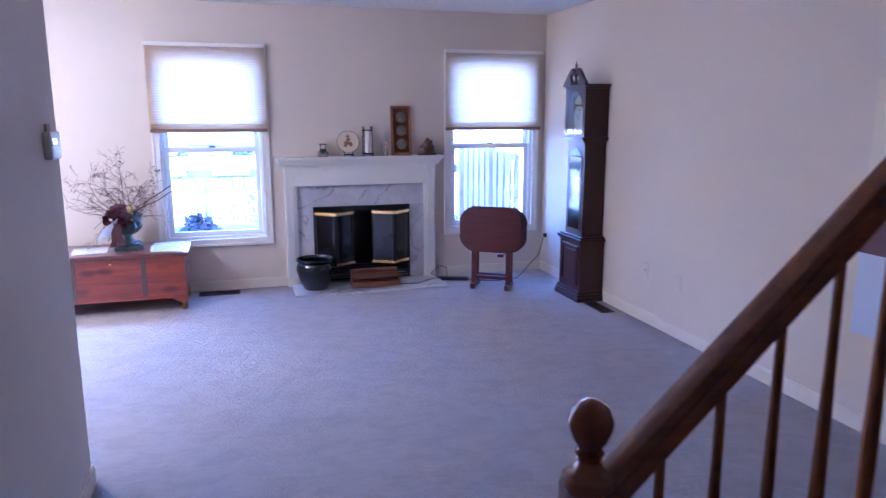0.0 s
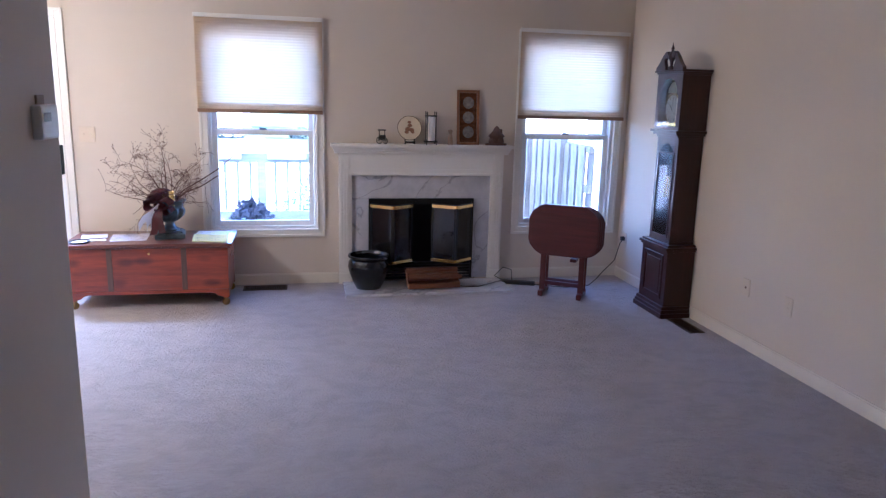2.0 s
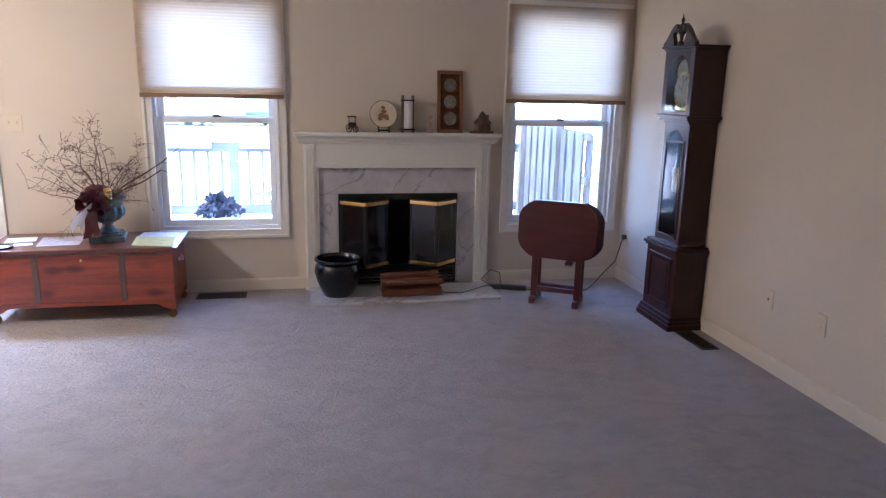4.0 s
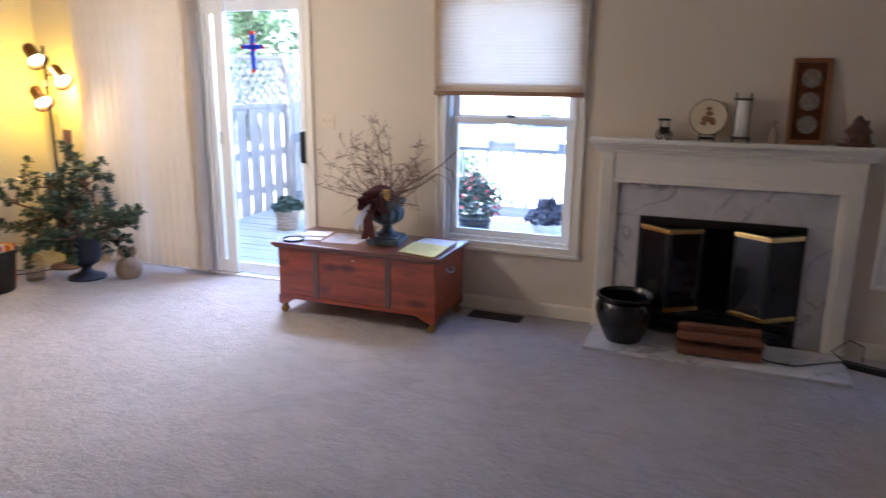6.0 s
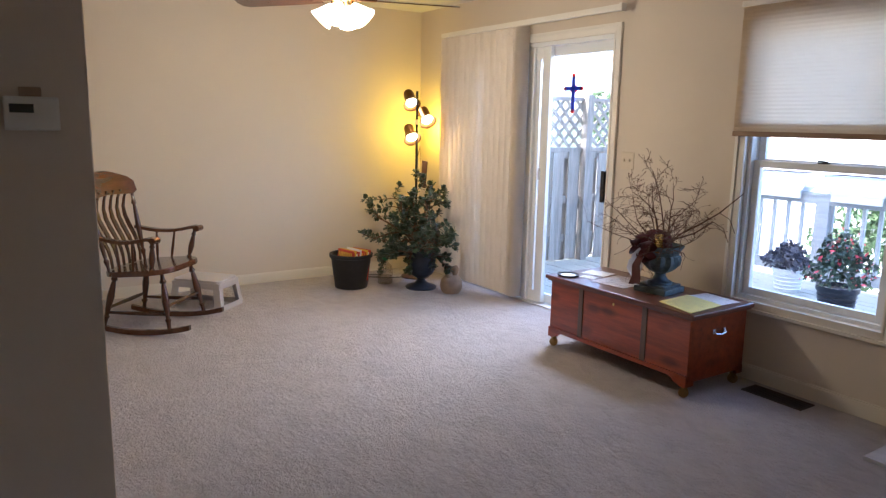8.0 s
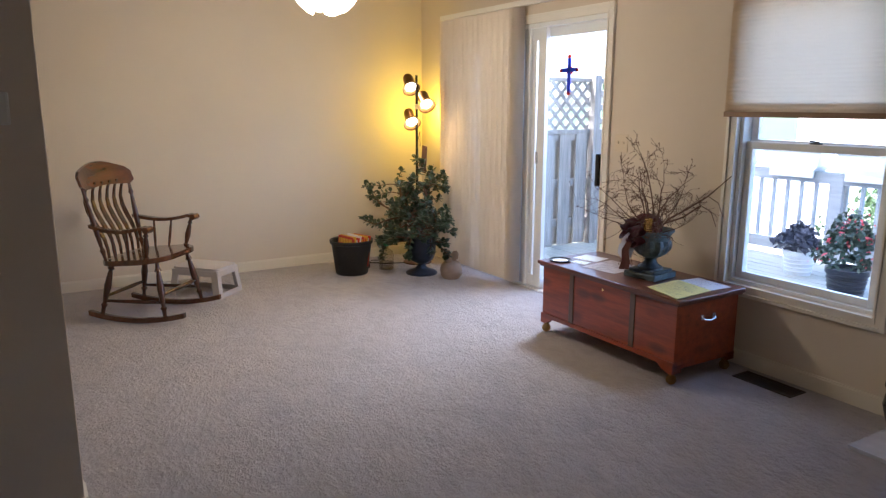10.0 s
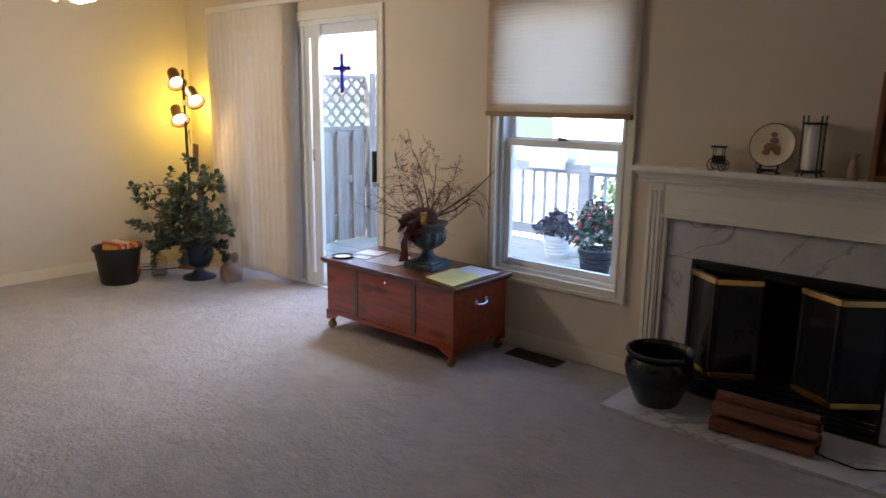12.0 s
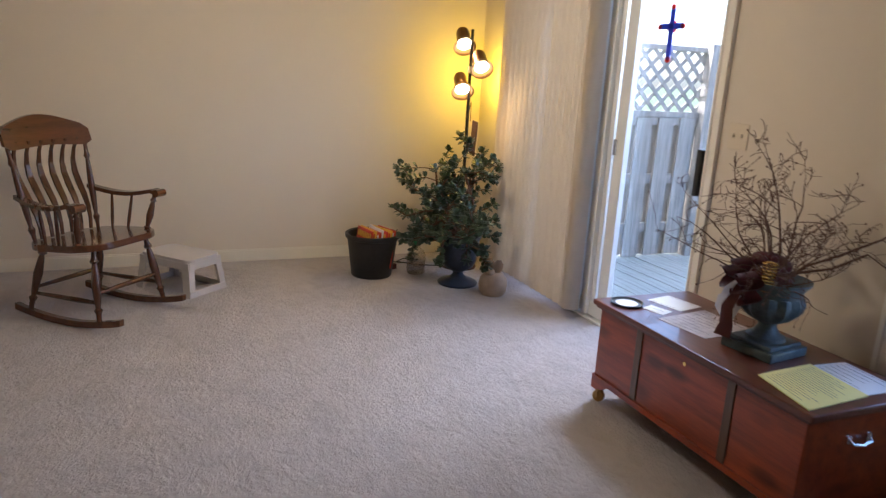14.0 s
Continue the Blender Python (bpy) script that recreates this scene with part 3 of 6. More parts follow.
bm = B()
box(bm, -0.604, -0.446, -0.016, -0.002, 0.02, 0.71, 0.001)
part("marble_slab", bm, M_MARBLE, fp)
bm = B()
box(bm, 0.447, 0.604, -0.016, -0.002, 0.02, 0.71, 0.001)
part("marble_slab", bm, M_MARBLE, fp)
bm = B()
box(bm, -0.604, 0.604, -0.016, -0.002, 0.712, 0.904, 0.001)
part("marble_slab", bm, M_MARBLE, fp)
bm = B()
box(bm, -0.665, 0.69, -0.475, -0.06, 0.0, 0.019, 0.003)
part("hearth_slab", bm, M_MARBLE, fp, "white marble hearth slab")
bm = B()
for b in ((-0.45, 0.45, 0.42, 0.45, 0.0, 0.72), (-0.48, -0.444, 0.0, 0.45, 0.0, 0.74), (0.446, 0.48, 0.0, 0.45, 0.0, 0.74), (-0.45, 0.45, 0.0, 0.45, 0.0, 0.028), (-0.45, 0.45, 0.0, 0.45, 0.714, 0.74)):
    part("firebox_panel", box(B(), *b), M_SOOT_SHADE, fp)
bm = B()
ring(bm, -0.445, 0.447, 0.022, 0.71, 0.018, -0.024, -0.004, 0.001)
part("hood_strip", box(B(), -0.43, 0.43, -0.012, 0.0, 0.665, 0.70), M_BLACK, fp)
for k in range(5):
    part("louvre", box(B(), -0.43, 0.43, -0.014, 0.0, 0.045 + 0.026 * k, 0.062 + 0.026 * k), M_BLACK, fp)
part("door_surround", bm, M_BLACK, fp)


def fire_door(xa, ya, xb, yb):
    d = math.hypot(xb - xa, yb - ya)
    ang = math.degrees(math.atan2(yb - ya, xb - xa))
    bm = B()
    ring(bm, 0, d, 0.185, 0.672, 0.016, -0.006, 0.006, 0.001)
    ob = part("fire_door", bm, M_BLACK, fp)
    ob.matrix_basis = pose(xa, ya, 0, 0, 0, ang)
    part("glass", box(B(), 0.014, d - 0.014, -0.002, 0.002, 0.2, 0.66), M_BLACKGLASS, ob)
    for z in (0.180, 0.640):
        part("brass_rail", box(B(), -0.001, d + 0.001, -0.009, 0.009, z, z + 0.026, 0.001), M_BRASS, ob, "brass edge rail")


fire_door(-0.43, -0.03, -0.262, -0.165)
fire_door(-0.258, -0.165, -0.085, -0.05)
fire_door(0.085, -0.05, 0.266, -0.165)
fire_door(0.270, -0.165, 0.432, -0.03)

# ---- things on the mantel ----
MZ = 1.163
wagon = thing("toy_carriage", "small dark metal model carriage on the mantel", "figurine", 0.975, YN - 0.065, MZ)
bm = B()
box(bm, -0.03, 0.03, -0.014, 0.014, 0.032, 0.058, 0.004)
box(bm, -0.038, 0.03, -0.02, 0.02, 0.088, 0.096, 0.002)
for x in (-0.025, 0.022):
    for y in (-0.013, 0.013):
        tube(bm, [(x, y, 0.05), (x, y, 0.09)], 0.002, 5)
tube(bm, [(-0.03, 0, 0.03), (0.045, 0, 0.026)], 0.003, 5)
part("body", bm, M_BLACK, wagon)
for x, r in ((-0.026, 0.022), (0.026, 0.019)):
    for y in (-0.021, 0.021):
        bm = B()
        pts = [(x + r * math.cos(a * math.pi / 8), y, r + 0.001 + r * math.sin(a * math.pi / 8)) for a in range(17)]
        tube(bm, pts, 0.0022, 4)
        for a in range(4):
            c, s = math.cos(a * math.pi / 4) * r, math.sin(a * math.pi / 4) * r
            tube(bm, [(x - c, y, r - s), (x + c, y, r + s)], 0.001, 4)
        part("wheel", bm, M_BLACK, wagon)

wagon.scale = (0.92, 1.2, 1.2)
plate = thing("display_plate", "cream collector plate with a brown drawing on a dark stand", "plate", 1.2, YN - 0.055, MZ)
plate.scale = (1.08, 1.08, 1.08)
tilt = pose(0, 0, 0.028, 76, 0, 0)
bm = B()
lathe(bm, [(0.0, 0.0), (0.055, 0.001), (0.088, 0.010), (0.091, 0.012), (0.088, 0.014), (0.055, 0.006), (0.0, 0.005)], 40, tilt @ pose(0, 0.091, 0))
part("plate_disc", bm, M_CREAM, plate, smooth=True)
bm = B()
t = [((0.0, 0.045), 0.014), ((0.003, 0.02), 0.017), ((-0.012, -0.008), 0.022), ((0.016, -0.014), 0.02), ((-0.022, -0.03), 0.016), ((0.024, -0.03), 0.013), ((0.012, 0.02), 0.01)]
for (x, y), r in t:
    slab(bm, [(x + r * math.cos(a * math.pi / 5) * (1 + 0.15 * math.sin(3 * a)), y + r * 0.8 * math.sin(a * math.pi / 5)) for a in range(10)], 0.0068, 0.0074 + r * 0.01, 0, tilt @ pose(0, 0.091, 0))
part("drawing", bm, M_PLATEART, plate, "brown drawing")
bm = B()
pts = [(0.0905 * math.cos(a * math.pi / 20), 0.091 + 0.0905 * math.sin(a * math.pi / 20), 0.0125) for a in range(41)]
tube(bm, [tilt @ Vector(p) for p in pts], 0.0022, 5)
part("rim", bm, M_BROWN, plate)
bm = B()
for x in (-0.035, 0.035):
    tube(bm, [(x, -0.03, 0.003), (x, -0.026, 0.02), (x, -0.008, 0.018), (x, 0.0, 0.03), (x * 0.6, 0.035, 0.1)], 0.0045, 6)
    tube(bm, [(x, -0.03, 0.004), (x, 0.04, 0.004)], 0.004, 6)
box(bm, -0.036, 0.036, -0.006, 0.002, 0.008, 0.02, 0.002)
part("stand", bm, M_BLACK, plate, "dark stand")

lan = thing("candle_lantern", "black wire candle holder with a white glass cylinder", "candle holder", 1.372, YN - 0.068, MZ)
lan.scale = (1.15, 1.15, 1.1)
bm = B()
for z, r in ((0.02, 0.045), (0.205, 0.045)):
    lathe(bm, [(r - 0.006, z), (r, z), (r, z + 0.008), (r - 0.006, z + 0.008)], 20)
for a in range(4):
    c, s = math.cos(a * math.pi / 2 + 0.78) * 0.044, math.sin(a * math.pi / 2 + 0.78) * 0.044
    tube(bm, [(c * 1.15, s * 1.15, 0.0), (c, s, 0.02), (c, s, 0.215), (c * 1.05, s * 1.05, 0.24)], 0.0035, 6)
box(bm, -0.044, 0.044, -0.044, 0.044, 0.018, 0.026, 0.003)
part("frame", bm, M_BLACK, lan)
bm = B()
lathe(bm, [(0.028, 0.027), (0.030, 0.03), (0.030, 0.198), (0.027, 0.203)], 20)
part("cylinder", bm, M_CANDLE, lan, "white glass cylinder", smooth=True)

bm = B()
lathe(bm, [(0.020, 0), (0.021, 0.01), (0.016, 0.05), (0.012, 0.068), (0.007, 0.074), (0.013, 0.082), (0.014, 0.09), (0.02, 0.096), (0.013, 0.104), (0.002, 0.107)], 16, None)
fig = part("small_figurine", bm, M_TAN, None, "small pale figurine with a brown hat on the mantel", True, "figurine")
fig.matrix_world = pose(1.538, YN - 0.06, MZ) @ Matrix.Scale(1.15, 4)

fr = thing("plate_frame", "tall brown wooden frame with three round glass medallions", "picture frame", 1.69, YN - 0.052, MZ)
fr.scale = (1.03, 1, 1.05)
lean = pose(0, 0, 0, -6, 0, 0)
bm = B()
t = B()
ring(t, -0.092, 0.092, 0, 0.425, 0.022, -0.012, 0.012, 0.004)
add_to(bm, t, lean)
part("frame", bm, M_FRAMEWOOD, fr)
bm = B()
box(bm, -0.071, 0.071, 0.0, 0.008, 0.021, 0.404, 0, lean)
part("backing", bm, M_ROCKERX, fr)
for k in range(3):
    z = 0.098 + 0.114 * k
    bm = B()
    lathe(bm, [(0.0, 0.0), (0.034, 0.0), (0.043, 0.004), (0.046, 0.010), (0.042, 0.010), (0.034, 0.005), (0.0, 0.004)], 28, lean @ pose(0, 0, z, 90, 0, 0))
    part("medallion", bm, M_MEDAL, fr, "round silvery glass medallion", smooth=True)

house = B()
slab(house, [(0.06 * math.cos(a * math.pi / 8) * (1 + 0.1 * math.sin(5 * a)), 0.035 * math.sin(a * math.pi / 8)) for a in range(16)], 0.0, 0.016, 0.004)
lathe(house, [(0.042, 0.014), (0.045, 0.03), (0.038, 0.06), (0.048, 0.068), (0.04, 0.085), (0.026, 0.105), (0.018, 0.118), (0.02, 0.123), (0.012, 0.138), (0.003, 0.152)], 11, pose(0, 0, 0) @ Matrix.Diagonal((1, 0.7, 1, 1)))
box(house, 0.018, 0.03, -0.012, 0.0, 0.09, 0.128, 0.002)
for x, z in ((-0.02, 0.035), (0.012, 0.04)):
    box(house, x - 0.008, x + 0.008, -0.034, -0.026, z - 0.01, z + 0.012, 0.002)
ob = part("cottage_ornament", house, M_BROWN, None, "small dark brown cottage ornament with a peaked roof on the mantel", False, "ornament")
ob.matrix_world = pose(1.93, YN - 0.066, MZ) @ Matrix.Diagonal((1.5, 1.25, 1.05, 1))

# ---- hearth things ----
pot = thing("ceramic_pot", "large black glazed round pot standing on the marble hearth", "pot", 0.85, YN - 0.265, 0.019)
pot.scale = (1, 1, 0.94)
bm = B()
lathe(bm, [(0.08, 0.0), (0.10, 0.004), (0.122, 0.05), (0.152, 0.13), (0.166, 0.19), (0.160, 0.232), (0.147, 0.255), (0.142, 0.255), (0.142, 0.2), (0.12, 0.06), (0.0, 0.03)], 40)
part("body", bm, M_BLACKPOT, pot, smooth=True)
bm = B()
lathe(bm, [(0.1415, 0.2555), (0.147, 0.2555), (0.156, 0.268), (0.166, 0.280), (0.163, 0.292), (0.15, 0.294), (0.140, 0.27)], 40)
bmesh.ops.delete(bm, geom=[f for f in bm.faces if len(f.verts) > 4], context="FACES")
part("rim", bm, M_BLACKPOT, pot, smooth=True)

logs = thing("firewood_bundle", "bundle of split brown firewood in clear wrap on the hearth", "firewood", 1.37, 6.64, 0.019, 3)
logs.scale = (1, 1, 0.86)
rng = random.Random(4)
for k, (y, z, rr, x) in enumerate(((-0.055, 0.040, 0.040, 0), (0.03, 0.042, 0.042, 0.008), (-0.018, 0.105, 0.038, -0.006), (0.055, 0.105, 0.030, 0.004), (-0.065, 0.112, 0.022, 0.01), (0.02, 0.158, 0.026, -0.004))):
    n = rng.choice((5, 6, 7))
    log = [(rr * math.cos(a * 2 * math.pi / n + k) * rng.uniform(0.85, 1.15), rr * math.sin(a * 2 * math.pi / n + k) * rng.uniform(0.85, 1.1)) for a in range(n)]
    part("log", slab(B(), log, -0.215 + x, 0.215 + x, 0.005, pose(0, y, z, 90, 0, 90)), M_LOG, logs)
tubep = [(0.094 * math.cos(a * math.pi / 10), 0.093 + 0.092 * math.sin(a * math.pi / 10)) for a in range(20)]
part("wrap", slab(B(), tubep, -0.15, 0.15, 0.012, pose(0, 0, 0, 90, 0, 90)), M_WRAP, logs, "clear plastic wrap")

# ---- nested tray tables ----
tt = thing("tray_tables", "set of four wine-red folding tray tables hung on their wooden stand", "tray tables", 2.385, 6.36, 0, -33)
for k in range(4):
    bm = B()
    slab(bm, rounded(0.50, 0.365, 0.10, 8, 0.034), 0, 0.014, 0.004, pose(0.010 * k, -0.085 + 0.032 * k, 0.541 - 0.004 * k, 90, 0, 0))
    top = part("tabletop", bm, M_REDTABLE, tt)
for x in (-0.155, 0.155):
    for y in (-0.045, 0.055):
        part("leg", box(B(), x - 0.022, x + 0.022, y - 0.011, y + 0.011, 0.03, 0.5, 0.003), M_REDTABLE, tt)
    bm = B()
    box(bm, x - 0.02, x + 0.02, -0.115, 0.115, 0.012, 0.045, 0.006)
    box(bm, x - 0.018, x + 0.018, -0.115, -0.085, 0.0, 0.014, 0.003)
    box(bm, x - 0.018, x + 0.018, 0.085, 0.115, 0.0, 0.014, 0.003)
    part("sled_foot", bm, M_REDTABLE, tt)
bm = B()
box(bm, -0.14, 0.14, -0.055, -0.035, 0.085, 0.118, 0.003)
box(bm, -0.14, 0.14, 0.045, 0.065, 0.085, 0.118, 0.003)
part("crossbar", bm, M_REDTABLE, tt)
bm = B()
box(bm, 0.06, 0.11, -0.06, 0.05, 0.29, 0.315, 0.004)
part("catch", bm, M_REDTABLE, tt)

# ---- grandfather clock ----
gc = thing("grandfather_clock", "tall dark mahogany grandfather clock with a swan-neck top", "clock", X1 - 0.004, 5.865, 0, -90)
# local: x along the wall (towards the south), -y out into the room


def prof(name, spec, m=M_MAHOG, parent=gc, label="", bevel=0.003):
    bm = B()
    for hw, d, z0, z1 in spec:
        box(bm, -hw, hw, -d, 0, z0, z1, bevel)
    return part(name, bm, m, parent, label)


prof("plinth", [(0.215, 0.245, 0, 0.035), (0.207, 0.237, 0.035, 0.06), (0.2, 0.23, 0.06, 0.085)])
prof("base", [(0.19, 0.215, 0.085, 0.49), (0.2, 0.228, 0.49, 0.505), (0.21, 0.238, 0.505, 0.525), (0.195, 0.222, 0.525, 0.54)])
bm = B()
ring(bm, -0.14, 0.14, 0.13, 0.46, 0.025, -0.224, -0.212, 0.003)
box(bm, -0.10, 0.10, -0.22, -0.212, 0.17, 0.42, 0.004)
part("base_panel", bm, M_MAHOG, gc)
prof("side", [(0.155, 0.17, 0.54, 0.56), (0.148, 0.012, 0.56, 1.3)])
bm = B()
for sx in (-1, 1):
    a, b = sorted((sx * 0.15, sx * 0.138))
    box(bm, a, b, -0.175, 0, 0.54, 1.31, 0.002)
    a, b = sorted((sx * 0.15, sx * 0.115))
    box(bm, a, b, -0.19, -0.175, 0.54, 1.31, 0.003)
box(bm, -0.115, 0.115, -0.19, -0.175, 0.54, 0.58, 0.002)
arch = [(-0.115, 1.31)] + [(-0.115, 1.2)] + [(-0.085, 1.2)] + [(-0.085 + 0.17 * k / 12, 1.205 + 0.055 * math.sin(math.pi * k / 12)) for k in range(13)] + [(0.085, 1.2), (0.115, 1.2), (0.115, 1.31)]
slab(bm, arch, 0.175, 0.19, 0, STAND)
part("trunk", bm, M_MAHOG, gc)
prof("waist_moulding", [(0.165, 0.2, 1.3, 1.318), (0.185, 0.222, 1.318, 1.335), (0.205, 0.238, 1.335, 1.355)])
bm = B()
ring(bm, -0.113, 0.113, 0.58, 1.2, 0.014, -0.197, -0.188, 0.002)
td = part("trunk_door", bm, M_MAHOG, gc)
bm = B()
box(bm, -0.1, 0.1, -0.193, -0.190, 0.594, 1.25)
part("glass", bm, M_CLOCKGLASS, td, "long glass door pane")
bm = B()
tube(bm, [(0, -0.09, 1.28), (0, -0.09, 0.78)], 0.004, 6)
lathe(bm, [(0.0, -0.006), (0.05, -0.004), (0.056, 0), (0.05, 0.004), (0.0, 0.006)], 24, pose(0, -0.09, 0.74, 90, 0, 0))
part("pendulum", bm, M_BRASS, gc, "brass pendulum")
for x in (-0.055, 0.0, 0.055):
    bm = B()
    lathe(bm, [(0.004, 0.0), (0.018, 0.004), (0.019, 0.16), (0.004, 0.165)], 14, pose(x, -0.14, 0.86))
    tube(bm, [(x, -0.14, 1.02), (x, -0.14, 1.29)], 0.0015, 4)
    part("weight", bm, M_BRASS, gc, "brass cylinder weight", smooth=True)
part("back_board", box(B(), -0.137, 0.137, -0.012, -0.002, 0.54, 1.72), M_MAHOG, gc)
for sx in (-1, 1):
    a, b = sorted((sx * 0.185, sx * 0.172))
    part("hood_side", box(B(), a, b, -0.20, 0, 1.355, 1.735, 0.002), M_MAHOG, gc)
    a, b = sorted((sx * 0.19, sx * 0.14))
    part("hood_stile", box(B(), a, b, -0.215, -0.2, 1.355, 1.745, 0.003), M_MAHOG, gc)
bm = B()
part("hood_rail", box(bm, -0.14, 0.14, -0.215, -0.2, 1.355, 1.38, 0.002), M_MAHOG, gc)
bm = B()
arch = [(-0.14, 1.745), (-0.14, 1.6)] + [(0.125 * math.cos(math.pi * (1 - k / 14)), 1.6 + 0.115 * math.sin(math.pi * k / 14)) for k in range(15)] + [(0.14, 1.6), (0.14, 1.745)]
slab(bm, arch, 0.2, 0.215, 0, STAND)
part("hood_top", box(B(), -0.19, 0.19, -0.2, -0.0, 1.735, 1.75, 0.002), M_MAHOG, gc)
part("hood_front", bm, M_MAHOG, gc)
prof("hood_cornice", [(0.2, 0.222, 1.745, 1.757), (0.212, 0.235, 1.757, 1.772)])
for sx in (-1, 1):
    bm = B()
    up = [(sx * 0.205, 1.772), (sx * 0.205, 1.79)]
    top = []
    for k in range(13):
        u = k / 12
        top.append((sx * (0.205 - 0.16 * u), 1.79 + 0.105 * (u * u * (3 - 2 * u)) + 0.012 * math.sin(math.pi * u)))
    low = [(sx * 0.045, 1.875), (sx * 0.07, 1.865), (sx * 0.085, 1.835), (sx * 0.06, 1.79), (sx * 0.06, 1.772)]
    slab(bm, [up[0], *top, *low], 0.205, 0.23, 0.002, STAND)
    lathe(bm, [(0.002, 0), (0.024, 0.0), (0.026, 0.006), (0.024, 0.034), (0.002, 0.034)], 18, pose(sx * 0.05, -0.2, 1.875, 90, 0, 0))
    part("swan_neck", bm, M_MAHOG, gc)
bm = B()
lathe(bm, [(0.022, 1.772), (0.022, 1.79), (0.01, 1.80), (0.012, 1.83), (0.026, 1.85), (0.028, 1.87), (0.014, 1.89), (0.007, 1.905), (0.011, 1.915), (0.011, 1.923), (0.005, 1.935), (0.001, 1.96)], 16, pose(0, -0.215, 0))
part("finial", bm, M_MAHOG, gc, smooth=True)
bm = B()
slab(bm, [(-0.122, 1.385), (0.122, 1.385), (0.122, 1.6)] + [(0.122 * math.cos(math.pi * k / 14), 1.6 + 0.11 * math.sin(math.pi * k / 14)) for k in range(1, 14)] + [(-0.122, 1.6)], 0.17, 0.175, 0, STAND)
dial = part("dial", bm, M_BRASS, gc, "gilt arched dial")
bm = B()
lathe(bm, [(0.0, 0), (0.1, 0.0), (0.1, 0.003), (0.0, 0.003)], 36, pose(0, -0.1755, 1.5, 90, 0, 0))
slab(bm, [(0.085 * math.cos(math.pi * k / 12), 1.615 + 0.075 * math.sin(math.pi * k / 12)) for k in range(13)], 0.1755, 0.177, 0, STAND)
part("dial_face", bm, M_CREAM, dial, "cream dial face")
for k in range(12):
    part("numeral", box(B(), -0.003, 0.003, -0.0800, -0.0792, 0.075, 0.094, 0, pose(0, -0.1, 1.5, 0, 30 * k, 0)), M_BLACK, dial)
part("pointer", box(B(), -0.003, 0.003, -0.0815, -0.0805, -0.01, 0.05, 0, pose(0, -0.1, 1.5, 0, -50, 0)), M_BLACK, dial)
part("pointer", box(B(), -0.002, 0.002, -0.0825, -0.0818, -0.01, 0.078, 0, pose(0, -0.1, 1.5, 0, 10, 0)), M_BLACK, dial)
bm = B()
slab(bm, [(-0.132, 1.375), (0.132, 1.375), (0.132, 1.6)] + [(0.13 * math.cos(math.pi * k / 14), 1.6 + 0.118 * math.sin(math.pi * k / 14)) for k in range(1, 14)] + [(-0.132, 1.6)], 0.217, 0.219, 0, STAND)
part("hood_glass", bm, M_CLOCKGLASS, gc)

for o in gc.children:
    if o.name.startswith(("hood", "dial", "swan", "waist")):
        for q in (o, *o.children):
            q.data.transform(Matrix.Diagonal((0.92, 1, 1, 1)))

# ---- cedar chest ----
ch = thing("cedar_chest", "red cedar blanket chest with dark lid and brass casters by window", "chest", -0.745, 6.595, 0)
part("lid", box(box(B(), -0.572, 0.572, -0.268, 0.262, 0.45, 0.474, 0.006), -0.558, 0.558, -0.256, 0.256, 0.438, 0.452, 0.003), M_CEDARTOP, ch, "dark polished lid")
bm = B()
box(bm, -0.54, 0.54, -0.24, 0.245, 0.105, 0.44, 0.004)
part("body", bm, M_CEDAR, ch)
for x in (-0.265, 0.235):
    part("band", box(B(), x - 0.018, x + 0.018, -0.245, -0.238, 0.105, 0.438, 0.002), M_CEDARBAND, ch, "dark inlaid band")
bm = B()
out = [(-0.542, 0.13), (-0.542, 0.066), (-0.505, 0.066), (-0.49, 0.074), (-0.465, 0.08), (-0.445, 0.098), (-0.42, 0.106), (0.42, 0.106), (0.445, 0.098), (0.465, 0.08), (0.49, 0.074), (0.505, 0.066), (0.542, 0.066), (0.542, 0.13)]
slab(bm, out, 0.232, 0.25, 0, STAND)
for x in (-0.542, 0.524):
    box(bm, x, x + 0.018, -0.232, -0.18, 0.066, 0.11)
    box(bm, x, x + 0.018, 0.19, 0.245, 0.066, 0.11)
    box(bm, x, x + 0.018, -0.232, 0.245, 0.09, 0.11)
part("bracket_base", bm, M_CEDAR, ch)
for x in (-0.515, 0.515):
    for y in (-0.222, 0.205):
        bm = B()
        lathe(bm, [(0.018, 0.056), (0.018, 0.068)], 12, pose(x, y, 0))
        lathe(bm, [(0.004, -0.012), (0.026, -0.011), (0.029, 0), (0.026, 0.011), (0.004, 0.012)], 18, pose(x, y, 0.029, 90, 0, 30))
        box(bm, x - 0.008, x + 0.008, y - 0.015, y + 0.015, 0.024, 0.060, 0.002)
        part("caster", bm, M_OLDBRASS, ch, "brass caster wheel", smooth=True)
for sx in (-1, 1):
    bm = B()
    box(bm, *sorted((sx * 0.54, sx * 0.546)), -0.055, -0.035, 0.335, 0.36, 0.002)
    box(bm, *sorted((sx * 0.54, sx * 0.546)), 0.035, 0.055, 0.335, 0.36, 0.002)
    tube(bm, [(sx * 0.546, -0.045, 0.35), (sx * 0.558, -0.042, 0.338), (sx * 0.562, 0, 0.332), (sx * 0.558, 0.042, 0.338), (sx * 0.546, 0.045, 0.35)], 0.004, 8)
    part("handle", bm, M_CHROME, ch, "silver side handle", smooth=True)
bm = B()
lathe(bm, [(0.002, 0), (0.009, 0), (0.008, 0.004), (0.002, 0.004)], 14, pose(0, -0.239, 0.40, 90, 0, 0))
part("lock", bm, M_BRASS, ch)

